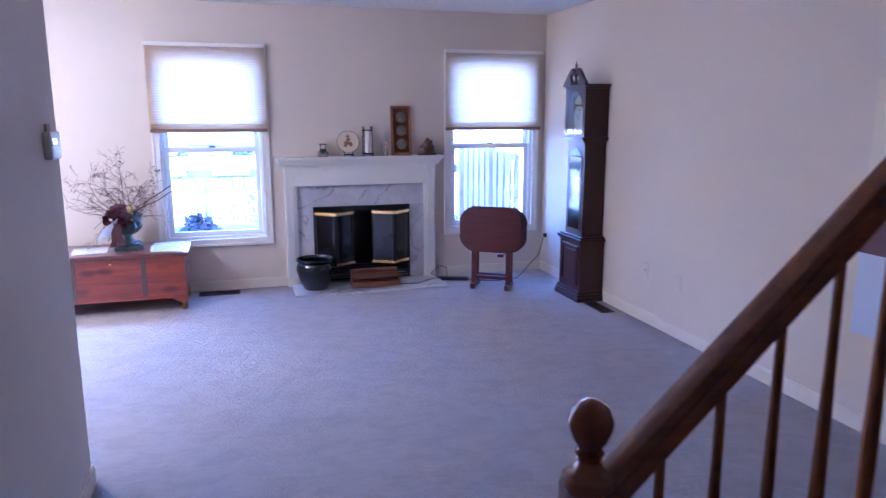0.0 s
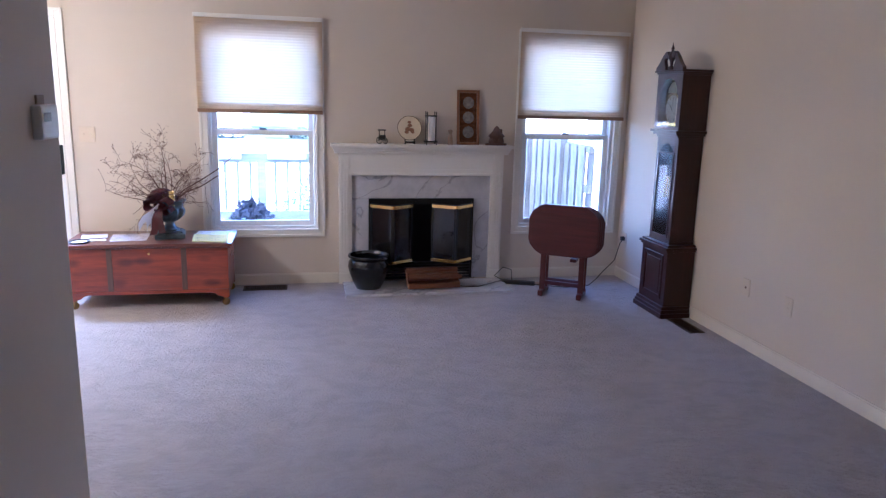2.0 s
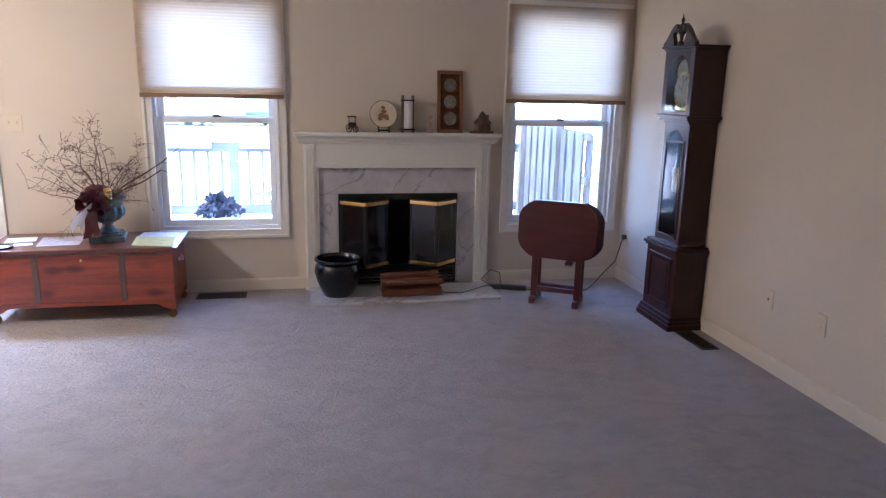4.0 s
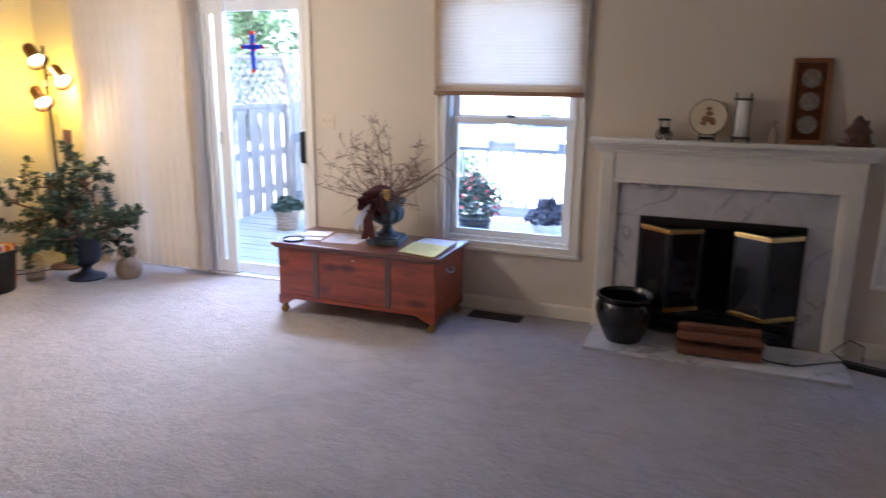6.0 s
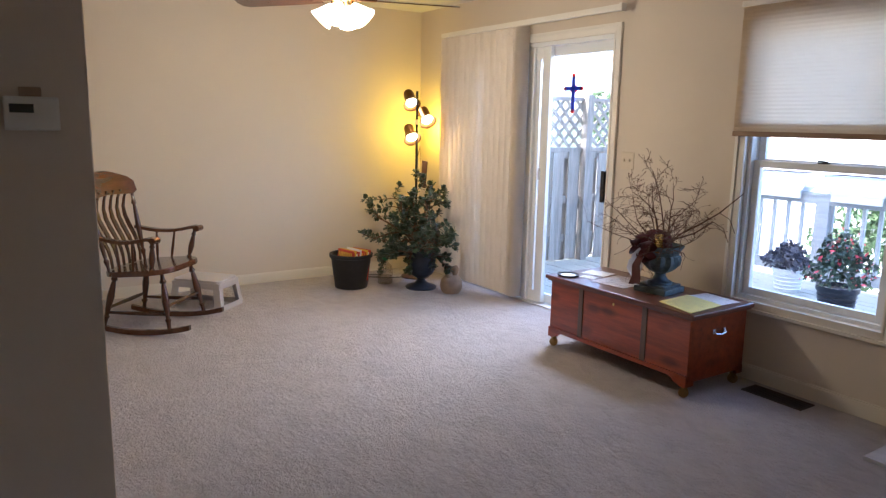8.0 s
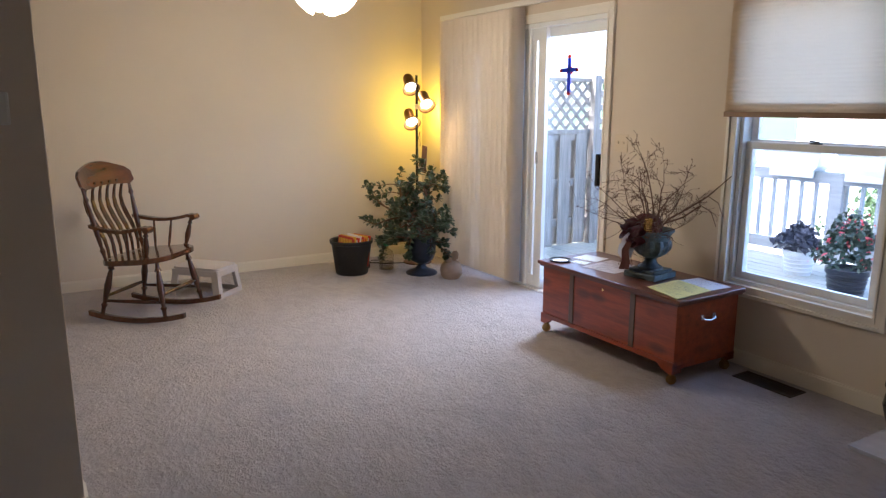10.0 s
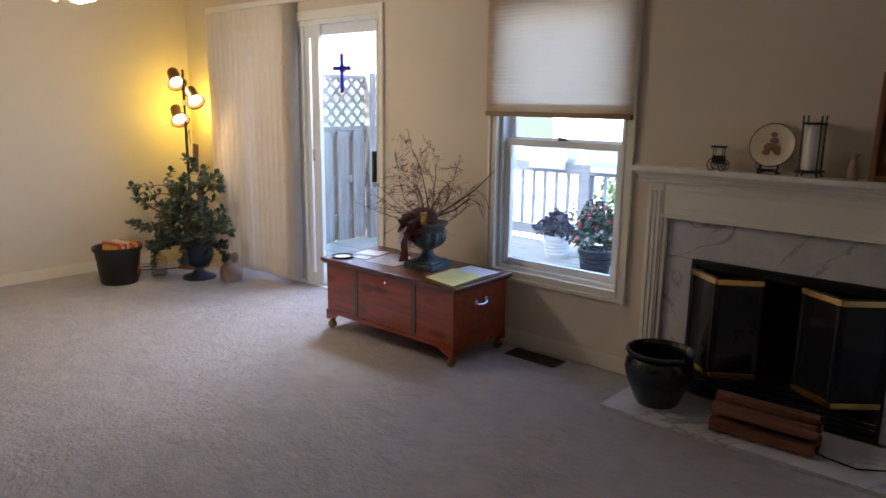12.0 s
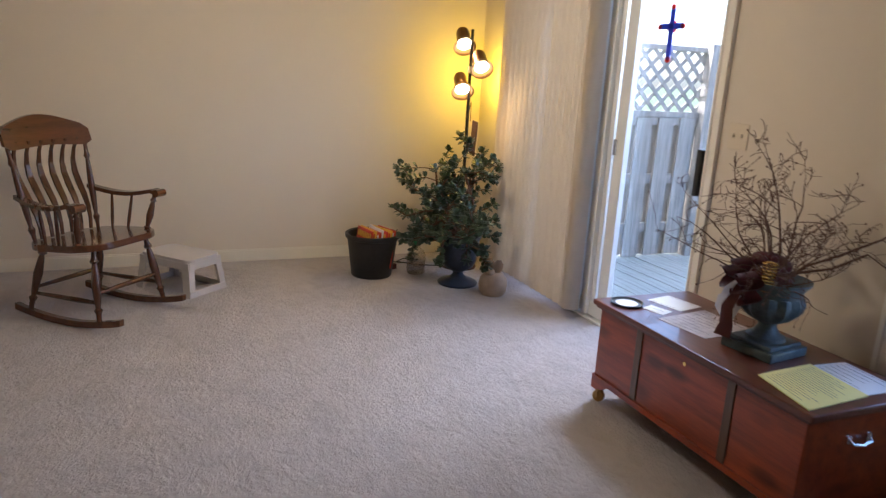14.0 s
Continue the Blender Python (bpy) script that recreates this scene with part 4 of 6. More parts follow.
CZ = 0.474
urn = thing("urn", "blue-grey verdigris garden urn holding a dry twig arrangement on the chest", "urn", -0.635, 6.61, CZ, 8)
bm = B()
box(bm, -0.105, 0.105, -0.105, 0.105, 0, 0.035, 0.006)
box(bm, -0.088, 0.088, -0.088, 0.088, 0.035, 0.05, 0.005)
part("plinth", bm, M_PEWTER, urn)
bm = B()
lathe(bm, [(0.07, 0.05), (0.068, 0.062), (0.045, 0.075), (0.032, 0.098), (0.034, 0.112), (0.042, 0.118)], 30)
lathe(bm, [(0.042, 0.116), (0.075, 0.135), (0.102, 0.165), (0.108, 0.195), (0.1, 0.22)], 48, None, 12, 0.06)
lathe(bm, [(0.098, 0.218), (0.1, 0.24), (0.116, 0.262), (0.124, 0.27), (0.124, 0.278), (0.114, 0.276), (0.09, 0.25), (0.0, 0.235)], 36)
part("bowl", bm, M_PEWTER, urn, smooth=True)
tw = thing("twig_arrangement", "spray of bare brown curly twigs with dark pods in an urn", "dried arrangement", -0.635, 6.61, CZ + 0.245)
tw.scale = (0.95, 0.95, 0.9)
rng = random.Random(11)


def twig(bm, p, d, length, r, depth, droop=0.0):
    pts, rad = [p.copy()], [r]
    n = 7
    dd = d.copy()
    curl = Vector((rng.uniform(-1, 1), rng.uniform(-1, 1), rng.uniform(-0.8, 0.6))) * 0.22
    for k in range(n):
        dd = (dd + curl + Vector((rng.gauss(0, 0.12), rng.gauss(0, 0.12), rng.gauss(0, 0.12) - droop))).normalized()
        pts.append(pts[-1] + dd * length / n)
        rad.append(max(0.0011, r * (1 - 0.8 * (k + 1) / n)))
    tube(bm, pts, rad, 4)
    if depth:
        for k in range(2, n + 1):
            for _ in range(rng.choice((1, 1, 2))):
                side = (dd + Vector((rng.gauss(0, 0.8), rng.gauss(0, 0.8), rng.gauss(0.1, 0.6)))).normalized()
                twig(bm, pts[k], side, length * rng.uniform(0.2, 0.42), rad[k] * 0.7, depth - 1)
    elif rng.random() < 0.25:
        lathe(bm, [(0.0005, -0.004), (0.003, -0.002), (0.003, 0.003), (0.0005, 0.005)], 5, Matrix.Translation(pts[-1]))


for k, (d, ln, r, dp) in enumerate((
    ((-0.75, 0.0, 0.75), 0.44, 0.0036, 2), ((-1.0, -0.1, 0.6), 0.46, 0.0034, 2), ((0.7, 0.0, 0.75), 0.36, 0.003, 2), ((-1.0, 0.05, 0.2), 0.44, 0.003, 2), ((0.9, 0.2, 0.45), 0.34, 0.003, 2),
    ((-0.28, 0.05, 1.0), 0.52, 0.0042, 2), ((0.05, -0.2, 1.0), 0.5, 0.004, 2), ((-0.45, 0.15, 1.0), 0.5, 0.0036, 2), ((0.3, 0.2, 1.0), 0.42, 0.003, 2), ((-0.05, 0.1, 1.0), 0.55, 0.0045, 2), ((0.15, -0.1, 1.0), 0.48, 0.004, 2),
    ((-0.5, -0.1, 0.8), 0.42, 0.0035, 2), ((-1.0, 0.0, 0.42), 0.45, 0.0038, 1), ((-1.0, -0.25, 0.28), 0.48, 0.0035, 1), ((-0.9, 0.2, 0.5), 0.4, 0.003, 1),
    ((0.45, 0.1, 0.8), 0.38, 0.003, 2), ((0.8, -0.2, 0.25), 0.38, 0.003, 1), ((-0.2, -0.5, 0.8), 0.4, 0.003, 2), ((0.1, 0.35, 1.0), 0.45, 0.003, 2))):
    bm = B()
    twig(bm, Vector((d[0] * 0.03, d[1] * 0.03, 0)), Vector(d).normalized(), ln, r * 1.35, dp)
    part("branch", bm, M_TWIG, tw)
bm = B()
for dy, up in ((0.0, 0.0), (-0.035, -0.05)):
    pts = [Vector((0.01, dy * 0.3, 0)), Vector((0.12, dy, 0.12 + up * 0.5)), Vector((0.25, dy, 0.20 + up)), Vector((0.38, dy * 1.5, 0.29 + up)), Vector((0.52, dy, 0.42 + up * 2.2))]
    tube(bm, pts[:5 if dy == 0 else 4], [0.006, 0.0055, 0.005, 0.004, 0.0025][:5 if dy == 0 else 4], 6)
    tube(bm, [pts[3], pts[3] + Vector((0.07, 0, -0.03)), pts[3] + Vector((0.10, 0.01, -0.11))], 0.002, 4)
part("long_branch", bm, M_TWIG, tw)
bm = B()
for k in range(80):
    a, b = rng.uniform(0, 6.28), rng.uniform(0.0, 1.45)
    c = Vector((0.105 * math.cos(a) * math.sin(b) - 0.045, 0.08 * math.sin(a) * math.sin(b), 0.02 + 0.095 * math.cos(b)))
    lathe(bm, [(0.001, -0.022), (0.013, -0.012), (0.017, 0.0), (0.012, 0.012), (0.001, 0.02)], 7, Matrix.Translation(c) @ Euler((rng.uniform(-1, 1), rng.uniform(-1, 1), 0)).to_matrix().to_4x4())
tagged(part("pod_cluster", bm, M_BOW, tw, "dark red-brown pod cluster"), kind="stuff")
bow = thing("ribbon_bow", "burgundy ribbon bow with white tulle tied at the urn", "bow", -0.672, 6.515, CZ + 0.195, -25)
bow.scale = (1.0, 1.1, 1.2)


def ribbon(bm, pts, w, axis=(0, 1, 0)):
    """A band of cloth along points, w wide along the axis."""
    a = Vector(axis).normalized() * w / 2
    prev = None
    for p in pts:
        p = Vector(p)
        cur = (bm.verts.new(p - a), bm.verts.new(p + a))
        if prev:
            bm.faces.new((prev[0], prev[1], cur[1], cur[0]))
        prev = cur
    return bm


bm = B()
for x, z, s in ((-0.055, 0.055, 1), (0.035, 0.06, 0.9), (-0.03, 0.09, 0.8), (0.0, 0.045, 0.8), (0.05, 0.02, 0.7)):
    pts = [(x + 0.045 * s * math.cos(a * math.pi / 7) + x * 0.3, -0.03 * s * abs(math.sin(a * math.pi / 7)), z + 0.033 * s * math.sin(a * math.pi / 7)) for a in range(15)]
    bm = B()
    ribbon(bm, pts, 0.062 * s, (0.2, 1, 0.3))
    bmesh.ops.solidify(bm, geom=bm.faces[:], thickness=0.002)
    part("loop", bm, M_BOW, bow, smooth=True)
for dx, dz, w in ((-0.03, -0.13, 0.055), (0.035, -0.115, 0.05)):
    bm = B()
    ribbon(bm, [(0, -0.02, 0.03), (dx * 0.5, -0.05, -0.03), (dx * 0.8, -0.045, -0.09), (dx * 1.2, -0.055, dz)], w, (1, 0.2, 0.15))
    bmesh.ops.solidify(bm, geom=bm.faces[:], thickness=0.002)
    part("tail", bm, M_BOW, bow, smooth=True)
for k, (x, z) in enumerate(((-0.19, -0.10), (-0.10, -0.14), (-0.15, -0.13))):
    bm = B()
    ribbon(bm, [(-0.01, 0.0, 0.03), (x * 0.4, -0.012 * k, z * 0.1), (x * 0.75, -0.02, z * 0.5), (x, -0.01 + 0.02 * k, z)], 0.075 + 0.015 * k, (0.4, -0.6, 0.7))
    bmesh.ops.solidify(bm, geom=bm.faces[:], thickness=0.0008)
    part("tulle", bm, M_TULLE, bow, "white tulle streamer", smooth=True)
bm = B()
for k in range(9):
    pts = [(0.022 * math.cos(a * math.pi / 6), 0.022 * math.sin(a * math.pi / 6), 0.012 * k) for a in range(13)]
    tube(bm, pts, 0.0045, 5)
ob = part("gold_cord_coil", bm, M_BRASS, None, "coil of gold cord standing in the urn", True, "cord")
ob.matrix_world = pose(-0.60, 6.535, CZ + 0.248)


def sheet(name, label, quad, z, material, lines=0, kind="paper", th_=0.0012):
    """A flat sheet of paper from its four corners, with plain bars for unreadable writing."""
    cx, cy = sum(p[0] for p in quad) / 4, sum(p[1] for p in quad) / 4
    ob = thing(name, label, kind, cx, cy, z)
    part("leaf", slab(B(), [(x - cx, y - cy) for x, y in quad], 0, th_), material, ob)
    if lines:
        bm = B()
        a, b, c, d = [Vector((x - cx, y - cy, 0)) for x, y in quad]
        r2 = random.Random(len(label))
        for k in range(lines):
            v = 0.08 + 0.84 * k / max(lines - 1, 1)
            l, r = a.lerp(d, v), b.lerp(c, v)
            p, q = l.lerp(r, 0.08), l.lerp(r, r2.uniform(0.6, 0.92))
            off = (d - a).normalized() * 0.0022
            vs = [bm.verts.new(w + Vector((0, 0, th_ + 0.0003))) for w in (p, q, q + off, p + off)]
            bm.faces.new(vs)
        part("writing", bm, M_INK, ob)
    return ob


Z = CZ + 0.0005
sheet("white_sheet", "white printed sheet lying on the chest lid", [(-0.47, 6.67), (-0.235, 6.64), (-0.225, 6.80), (-0.46, 6.82)], Z, M_PAPER, 6)
sheet("yellow_pad", "yellow lined notepad covered with handwriting on the chest", [(-0.455, 6.40), (-0.205, 6.345), (-0.225, 6.63), (-0.475, 6.665)], Z + 0.0016, M_YELLOWPAPER, 17, "notepad", 0.004)
sheet("newspaper", "folded grey printed leaflet on the chest", [(-1.02, 6.44), (-0.78, 6.47), (-0.80, 6.74), (-1.06, 6.72)], Z, M_LILACPAPER, 9)
sheet("white_envelope", "white envelope lying on the chest", [(-1.24, 6.56), (-1.07, 6.60), (-1.10, 6.74), (-1.27, 6.70)], Z, M_PAPER, 2)
sheet("small_card", "small white card lying on the chest", [(-1.15, 6.46), (-1.05, 6.49), (-1.075, 6.56), (-1.175, 6.53)], Z, M_PAPER, 3)
disc = thing("trivet", "round black tray with a white printed centre on the chest", "tray", -1.215, 6.43, Z)
part("tray_rim", lathe(B(), [(0.0, 0), (0.062, 0), (0.072, 0.010), (0.068, 0.011), (0.06, 0.004), (0.0, 0.003)], 30), M_BLACK, disc, smooth=True)
part("inlay", lathe(B(), [(0.0, 0.0035), (0.048, 0.0035), (0.048, 0.0045), (0.0, 0.0045)], 26), M_PAPER, disc, "white printed centre")

# ---- corner by the patio door ----
fl = thing("floor_lamp", "dark pole floor lamp with three lit brass-brown spot shades", "floor lamp", -3.49, 6.65, 0)
part("base", lathe(B(), [(0.0, 0), (0.13, 0), (0.132, 0.01), (0.12, 0.02), (0.03, 0.028), (0.015, 0.05), (0.0, 0.05)], 32), M_BROWN, fl, smooth=True)
part("pole", tube(B(), [(0, 0, 0.02), (0, 0, 0.95), (0, 0, 1.70)], [0.013, 0.012, 0.011], 12), M_BLACK, fl, smooth=True)
part("switch", lathe(B(), [(0.0, 1.405), (0.024, 1.405), (0.024, 1.45), (0.0, 1.45)], 16), M_SWITCHGLOW, fl, "ivory switch collar")
for px, py, pz, ax, ay, az in ((-0.06, -0.04, 1.635, 0.68, -0.15, -0.62), (0.11, 0.02, 1.485, 0.72, -0.12, -0.60), (-0.03, -0.05, 1.33, 0.72, -0.15, -0.64)):
    d = Vector((ax, ay, az)).normalized()
    q = d.to_track_quat("Z", "Y").to_matrix().to_4x4()
    bm = B()
    lathe(bm, [(0.018, -0.07), (0.032, -0.062), (0.038, -0.04), (0.038, 0.01), (0.048, 0.04), (0.062, 0.066), (0.060, 0.066), (0.045, 0.038), (0.034, 0.008), (0.030, -0.04), (0.0, -0.05)], 24)
    head = part("spot_shade", bm, M_SPOT, fl, "brown metal spot shade", smooth=True)
    head.matrix_basis = Matrix.Translation((px, py, pz)) @ q @ Matrix.Scale(1.28, 4)
    part("bulb", lathe(B(), [(0.0, -0.02), (0.016, -0.01), (0.034, 0.03), (0.040, 0.045), (0.03, 0.056), (0.0, 0.060)], 20), M_BULB, head, "glowing reflector bulb", smooth=True)
    part("arm", tube(B(), [(0, 0, pz), (px * 0.5, py * 0.5, pz + 0.004), (px, py, pz)], 0.006, 8), M_BLACK, fl)
    at = Vector((-3.50 + px, 6.63 + py, pz)) + d * 0.105
    m = look(at, at + d)
    lamp("lamp_spot", "SPOT", 0.8, (1.0, 0.60, 0.20), m, radius=0.03, spot=radians(140))
# Bare point without a bulb, added behind the pole to yellow the corner walls.
lamp("lamp_spill", "POINT", 1.4, (1.0, 0.64, 0.03), pose(-3.58, 6.82, 1.38), radius=0.08)

bm = B()
box(bm, 0.015, 0.10, -0.02, -0.012, 0.86, 1.10, 0.004, pose(0, 0, 0, 0, 6, 0))
tube(bm, [(0.03, -0.016, 1.09), (0.085, -0.016, 1.21), (0.09, -0.016, 1.08)], 0.003, 5)
part("hanging_panel", bm, M_BROWN, fl, "dark panel hung on the pole")
ju = thing("plant_urn", "dark blue-black pedestal urn holding the jade plant", "urn", -3.09, 6.47, 0)
bm = B()
lathe(bm, [(0.0, 0), (0.135, 0), (0.138, 0.012), (0.12, 0.025), (0.06, 0.045), (0.036, 0.07), (0.034, 0.085), (0.06, 0.10), (0.10, 0.125), (0.118, 0.17), (0.125, 0.25), (0.135, 0.31), (0.148, 0.335), (0.146, 0.345), (0.13, 0.335), (0.12, 0.30), (0.0, 0.30)], 36)
part("vessel", bm, M_NAVYURN, ju, smooth=True)
part("soil", lathe(B(), [(0.0, 0.302), (0.119, 0.302), (0.119, 0.312), (0.0, 0.318)], 24), M_SOIL, ju)
jp = thing("jade_plant", "sprawling dark green jade plant with drooping stems in an urn", "plant", -3.09, 6.47, 0.315)
jp.scale = (1.18, 1.0, 1.1)
rng = random.Random(7)
leafbm, stembm = B(), B()
leaf_proto = [(0.0, -0.5), (0.32, -0.2), (0.42, 0.12), (0.28, 0.42), (0.0, 0.5), (-0.28, 0.42), (-0.42, 0.12), (-0.32, -0.2)]
LV, LF = [], []


def leaf(p, d, size):
    """A thick oval succulent leaf at p, growing along d."""
    q = d.to_track_quat("Y", "Z")
    base = len(LV)
    for z in (0.05, -0.05):
        for x, y in leaf_proto:
            LV.append(p + q @ (Vector((x * 0.8, y + 0.5, z * (1 - abs(x))))) * size)
    n = 8
    LF.append(tuple(base + k for k in range(n)))
    LF.append(tuple(base + n + k for k in reversed(range(n))))
    for k in range(n):
        LF.append((base + k, base + n + k, base + n + (k + 1) % n, base + (k + 1) % n))


def tuft(p, d, n, size):
    for k in range(n):
        a = rng.uniform(0, 6.28)
        o = d.orthogonal().normalized()
        v = (d * rng.uniform(0.15, 1.0) + (o * math.cos(a) + d.cross(o) * math.sin(a)) * rng.uniform(0.6, 1.1)).normalized()
        leaf(p + v * 0.004, v, size * rng.uniform(0.7, 1.25))


def stem(p, d, length, r, depth):
    n = 6
    pts, rad = [p.copy()], [r]
    for k in range(n):
        d = (d + Vector((rng.gauss(0, 0.2), rng.gauss(0, 0.2), rng.gauss(0, 0.16)))).normalized()
        pts.append(pts[-1] + d * length / n)
        rad.append(r * (1 - 0.55 * (k + 1) / n))
        pts[-1].x = max(pts[-1].x, -0.66)
        pts[-1].y = min(pts[-1].y, 0.34)
        if (depth < 1 and k > 1) or k in (3, 5):
            tuft(pts[-1], d, 6, 0.036)
    tube(stembm, pts, rad, 6)
    tuft(pts[-1], d, 12, 0.040)
    if depth:
        for k in range(2, n + 1):
            for _ in range(rng.choice((1, 1, 2))):
                side = (d * 0.6 + Vector((rng.gauss(0, 0.75), rng.gauss(0, 0.75), rng.gauss(0.15, 0.6)))).normalized()
                stem(pts[k], side, length * rng.uniform(0.28, 0.55), rad[k] * 0.65, depth - 1)


for d, ln in (((-0.3, 0, 1), 0.44), ((0.2, 0.15, 1), 0.40), ((-0.7, -0.1, 0.8), 0.50), ((0.7, -0.1, 0.75), 0.46), ((-0.15, -0.55, 0.7), 0.34), ((0.95, 0.0, 0.45), 0.46), ((0.9, -0.25, 0.25), 0.40),
              ((-0.95, -0.35, 0.35), 0.46), ((0.3, -0.6, 0.45), 0.28), ((-0.35, -0.6, 0.1), 0.28), ((-0.45, -0.1, 1), 0.52), ((0.45, 0.1, 1), 0.46), ((-0.9, 0.1, 0.6), 0.52), ((0.0, 0.1, 1), 0.55)):
    stem(Vector((d[0] * 0.06, d[1] * 0.06, -0.01)), Vector(d).normalized(), ln, 0.013, 1)
# two long stems that trail over towards the basket
for pts in (((0, 0, 0), (-0.12, -0.08, 0.16), (-0.26, -0.14, 0.12), (-0.40, -0.22, 0.06), (-0.50, -0.28, 0.09)), ((0, 0, 0), (-0.08, -0.1, 0.1), (-0.2, -0.18, 0.0), (-0.27, -0.22, -0.12), (-0.25, -0.24, -0.2)), ((0, 0, 0), (0.03, -0.1, 0.06), (0.06, -0.16, -0.03), (0.06, -0.17, -0.1), (0.06, -0.17, -0.14))):
    v = [Vector(p) for p in pts]
    tube(stembm, v, [0.012, 0.010, 0.008, 0.006, 0.004], 6)
    for a, b in zip(v[1:], v[2:]):
        for u in (0.0, 0.33, 0.66):
            tuft(a.lerp(b, u), (b - a).normalized(), 7, 0.038)
    tuft(v[-1], Vector((0, 0, 1)), 14, 0.04)
leafbm.free()
me = bpy.data.meshes.new("leaves")
me.from_pydata([tuple(v) for v in LV], [], LF)
me.materials.append(M_LEAF)
lv = new("leaves", me)
lv.parent = jp
tagged(lv, "glossy dark green thick leaves", kind="stuff")
tagged(part("branching_stem", stembm, M_STEM, jp, smooth=True), kind="stuff")

bk = thing("basket", "black round wastebasket filled with colourful magazines", "basket", -3.41, 5.95, 0)
bm = B()
lathe(bm, [(0.0, 0), (0.135, 0), (0.14, 0.006), (0.172, 0.265), (0.186, 0.27), (0.188, 0.298), (0.182, 0.302), (0.168, 0.296), (0.13, 0.02), (0.0, 0.015)], 36)
part("tub", bm, M_BASKET, bk, smooth=True)
rng = random.Random(3)
for k in range(7):
    mag = thing("magazine", ("red-covered magazine standing in the basket", "magazine with yellow and red print in the basket")[k % 2], "magazine", -3.41 + 0.02, 5.86 + 0.026 * k, 0.07, 14 + rng.uniform(-5, 5), "magazines in the basket")
    hgt = 0.255 + rng.uniform(0, 0.02)
    part("cover", box(B(), -0.105 - 0.01 * (k % 3), 0.105, -0.004, 0.004, 0, hgt, 0.001, pose(0, 0, 0, -8, 0, 0)), (M_RED, M_YELLOW, M_RED, M_PAPER)[k % 4], mag)
    bm = B()
    for j in range(8):
        x = -0.09 + 0.024 * j
        box(bm, x, x + 0.016, -0.0062, -0.0048, hgt - 0.06, hgt - 0.02, 0, pose(0, 0, 0, -8, 0, 0))
    part("title_bars", bm, (M_YELLOW, M_RED, M_PAPER, M_RED)[k % 4], mag)
jg = thing("glass_jug", "clear glass jug with a green cap on the carpet", "jug", -3.38, 6.27, 0)
bm = B()
lathe(bm, [(0.0, 0.002), (0.06, 0.002), (0.066, 0.01), (0.066, 0.13), (0.055, 0.165), (0.025, 0.19), (0.022, 0.215)], 24)
part("bottle", bm, M_WRAP, jg, smooth=True)
part("cap", lathe(B(), [(0.0, 0.213), (0.026, 0.213), (0.026, 0.24), (0.0, 0.242)], 18), mat("green cap", (0.03, 0.28, 0.14), 0.4, bump=0), jg, "green screw cap")
part("water", lathe(B(), [(0.0, 0.006), (0.062, 0.006), (0.062, 0.07), (0.0, 0.07)], 20), M_WRAP, jg)
bm = B()
lathe(bm, [(0.0, 0), (0.07, 0), (0.09, 0.03), (0.095, 0.07), (0.088, 0.11), (0.065, 0.14), (0.035, 0.152), (0.0, 0.155)], 22)
for sx in (-1, 1):
    lathe(bm, [(0.001, -0.045), (0.028, -0.03), (0.036, 0.0), (0.026, 0.035), (0.001, 0.05)], 14, pose(sx * 0.035, 0.0, 0.195, 0, sx * 22, 20) @ Matrix.Diagonal((1, 0.35, 1, 1)))
lathe(bm, [(0.001, -0.03), (0.03, -0.018), (0.034, 0.0), (0.026, 0.022), (0.001, 0.03)], 14, pose(0, -0.035, 0.155))
ob = part("rabbit_figurine", bm, M_TAN, None, "round tan stoneware rabbit figurine standing on the carpet", True, "figurine")
ob.matrix_world = pose(-2.81, 6.60, 0, 0, 0, 20)
bm = B()
tube(bm, [(-3.47, 6.58, 0.01), (-3.55, 6.35, 0.01), (-3.66, 6.22, 0.012), (-3.74, 6.3, 0.01), (-3.68, 6.4, 0.012), (-3.58, 6.3, 0.016), (-3.66, 6.18, 0.012), (-3.8, 6.2, 0.01), (-3.9, 6.3, 0.2)], 0.004, 6)
tagged(part("lamp_cord", bm, M_CORD, None, "loose black lamp cord curled on the carpet", True), category="cord")
bk2 = thing("wooden_block", "small reddish wooden block on the carpet", "block", -3.55, 6.12, 0, 20)
part("block", box(B(), -0.06, 0.06, -0.03, 0.03, 0, 0.04, 0.004), M_REDTABLE, bk2)

# ---- rocking chair ----
rc = thing("rocking_chair", "dark brown wooden rocking chair with a spindle back", "rocking chair", -3.0, 4.255, 0, -42)
rc.scale = (1.05, 1, 1)
# local: +y is the way it faces
RK = 10.0


def rocker_curve(y):
    return 0.022 + 0.075 * (y / 0.40) ** 2 * 0.75


for sx in (-1, 1):
    bm = B()
    prev = None
    for k in range(17):
        y = -0.33 + 0.71 * k / 16
        z = 0.004 + 0.10 * ((y + 0.02) / 0.4) ** 2 * 0.55
        cur = [bm.verts.new((sx * 0.225 + dx, y, z + dz)) for dx, dz in ((-0.014, 0), (0.014, 0), (0.014, 0.034), (-0.014, 0.034))]
        if prev:
            for j in range(4):
                bm.faces.new((prev[j], prev[(j + 1) % 4], cur[(j + 1) % 4], cur[j]))
        else:
            bm.faces.new(cur)
        prev = cur
    bm.faces.new(prev[::-1])
    part("rocker", bm, M_ROCKERX, rc)


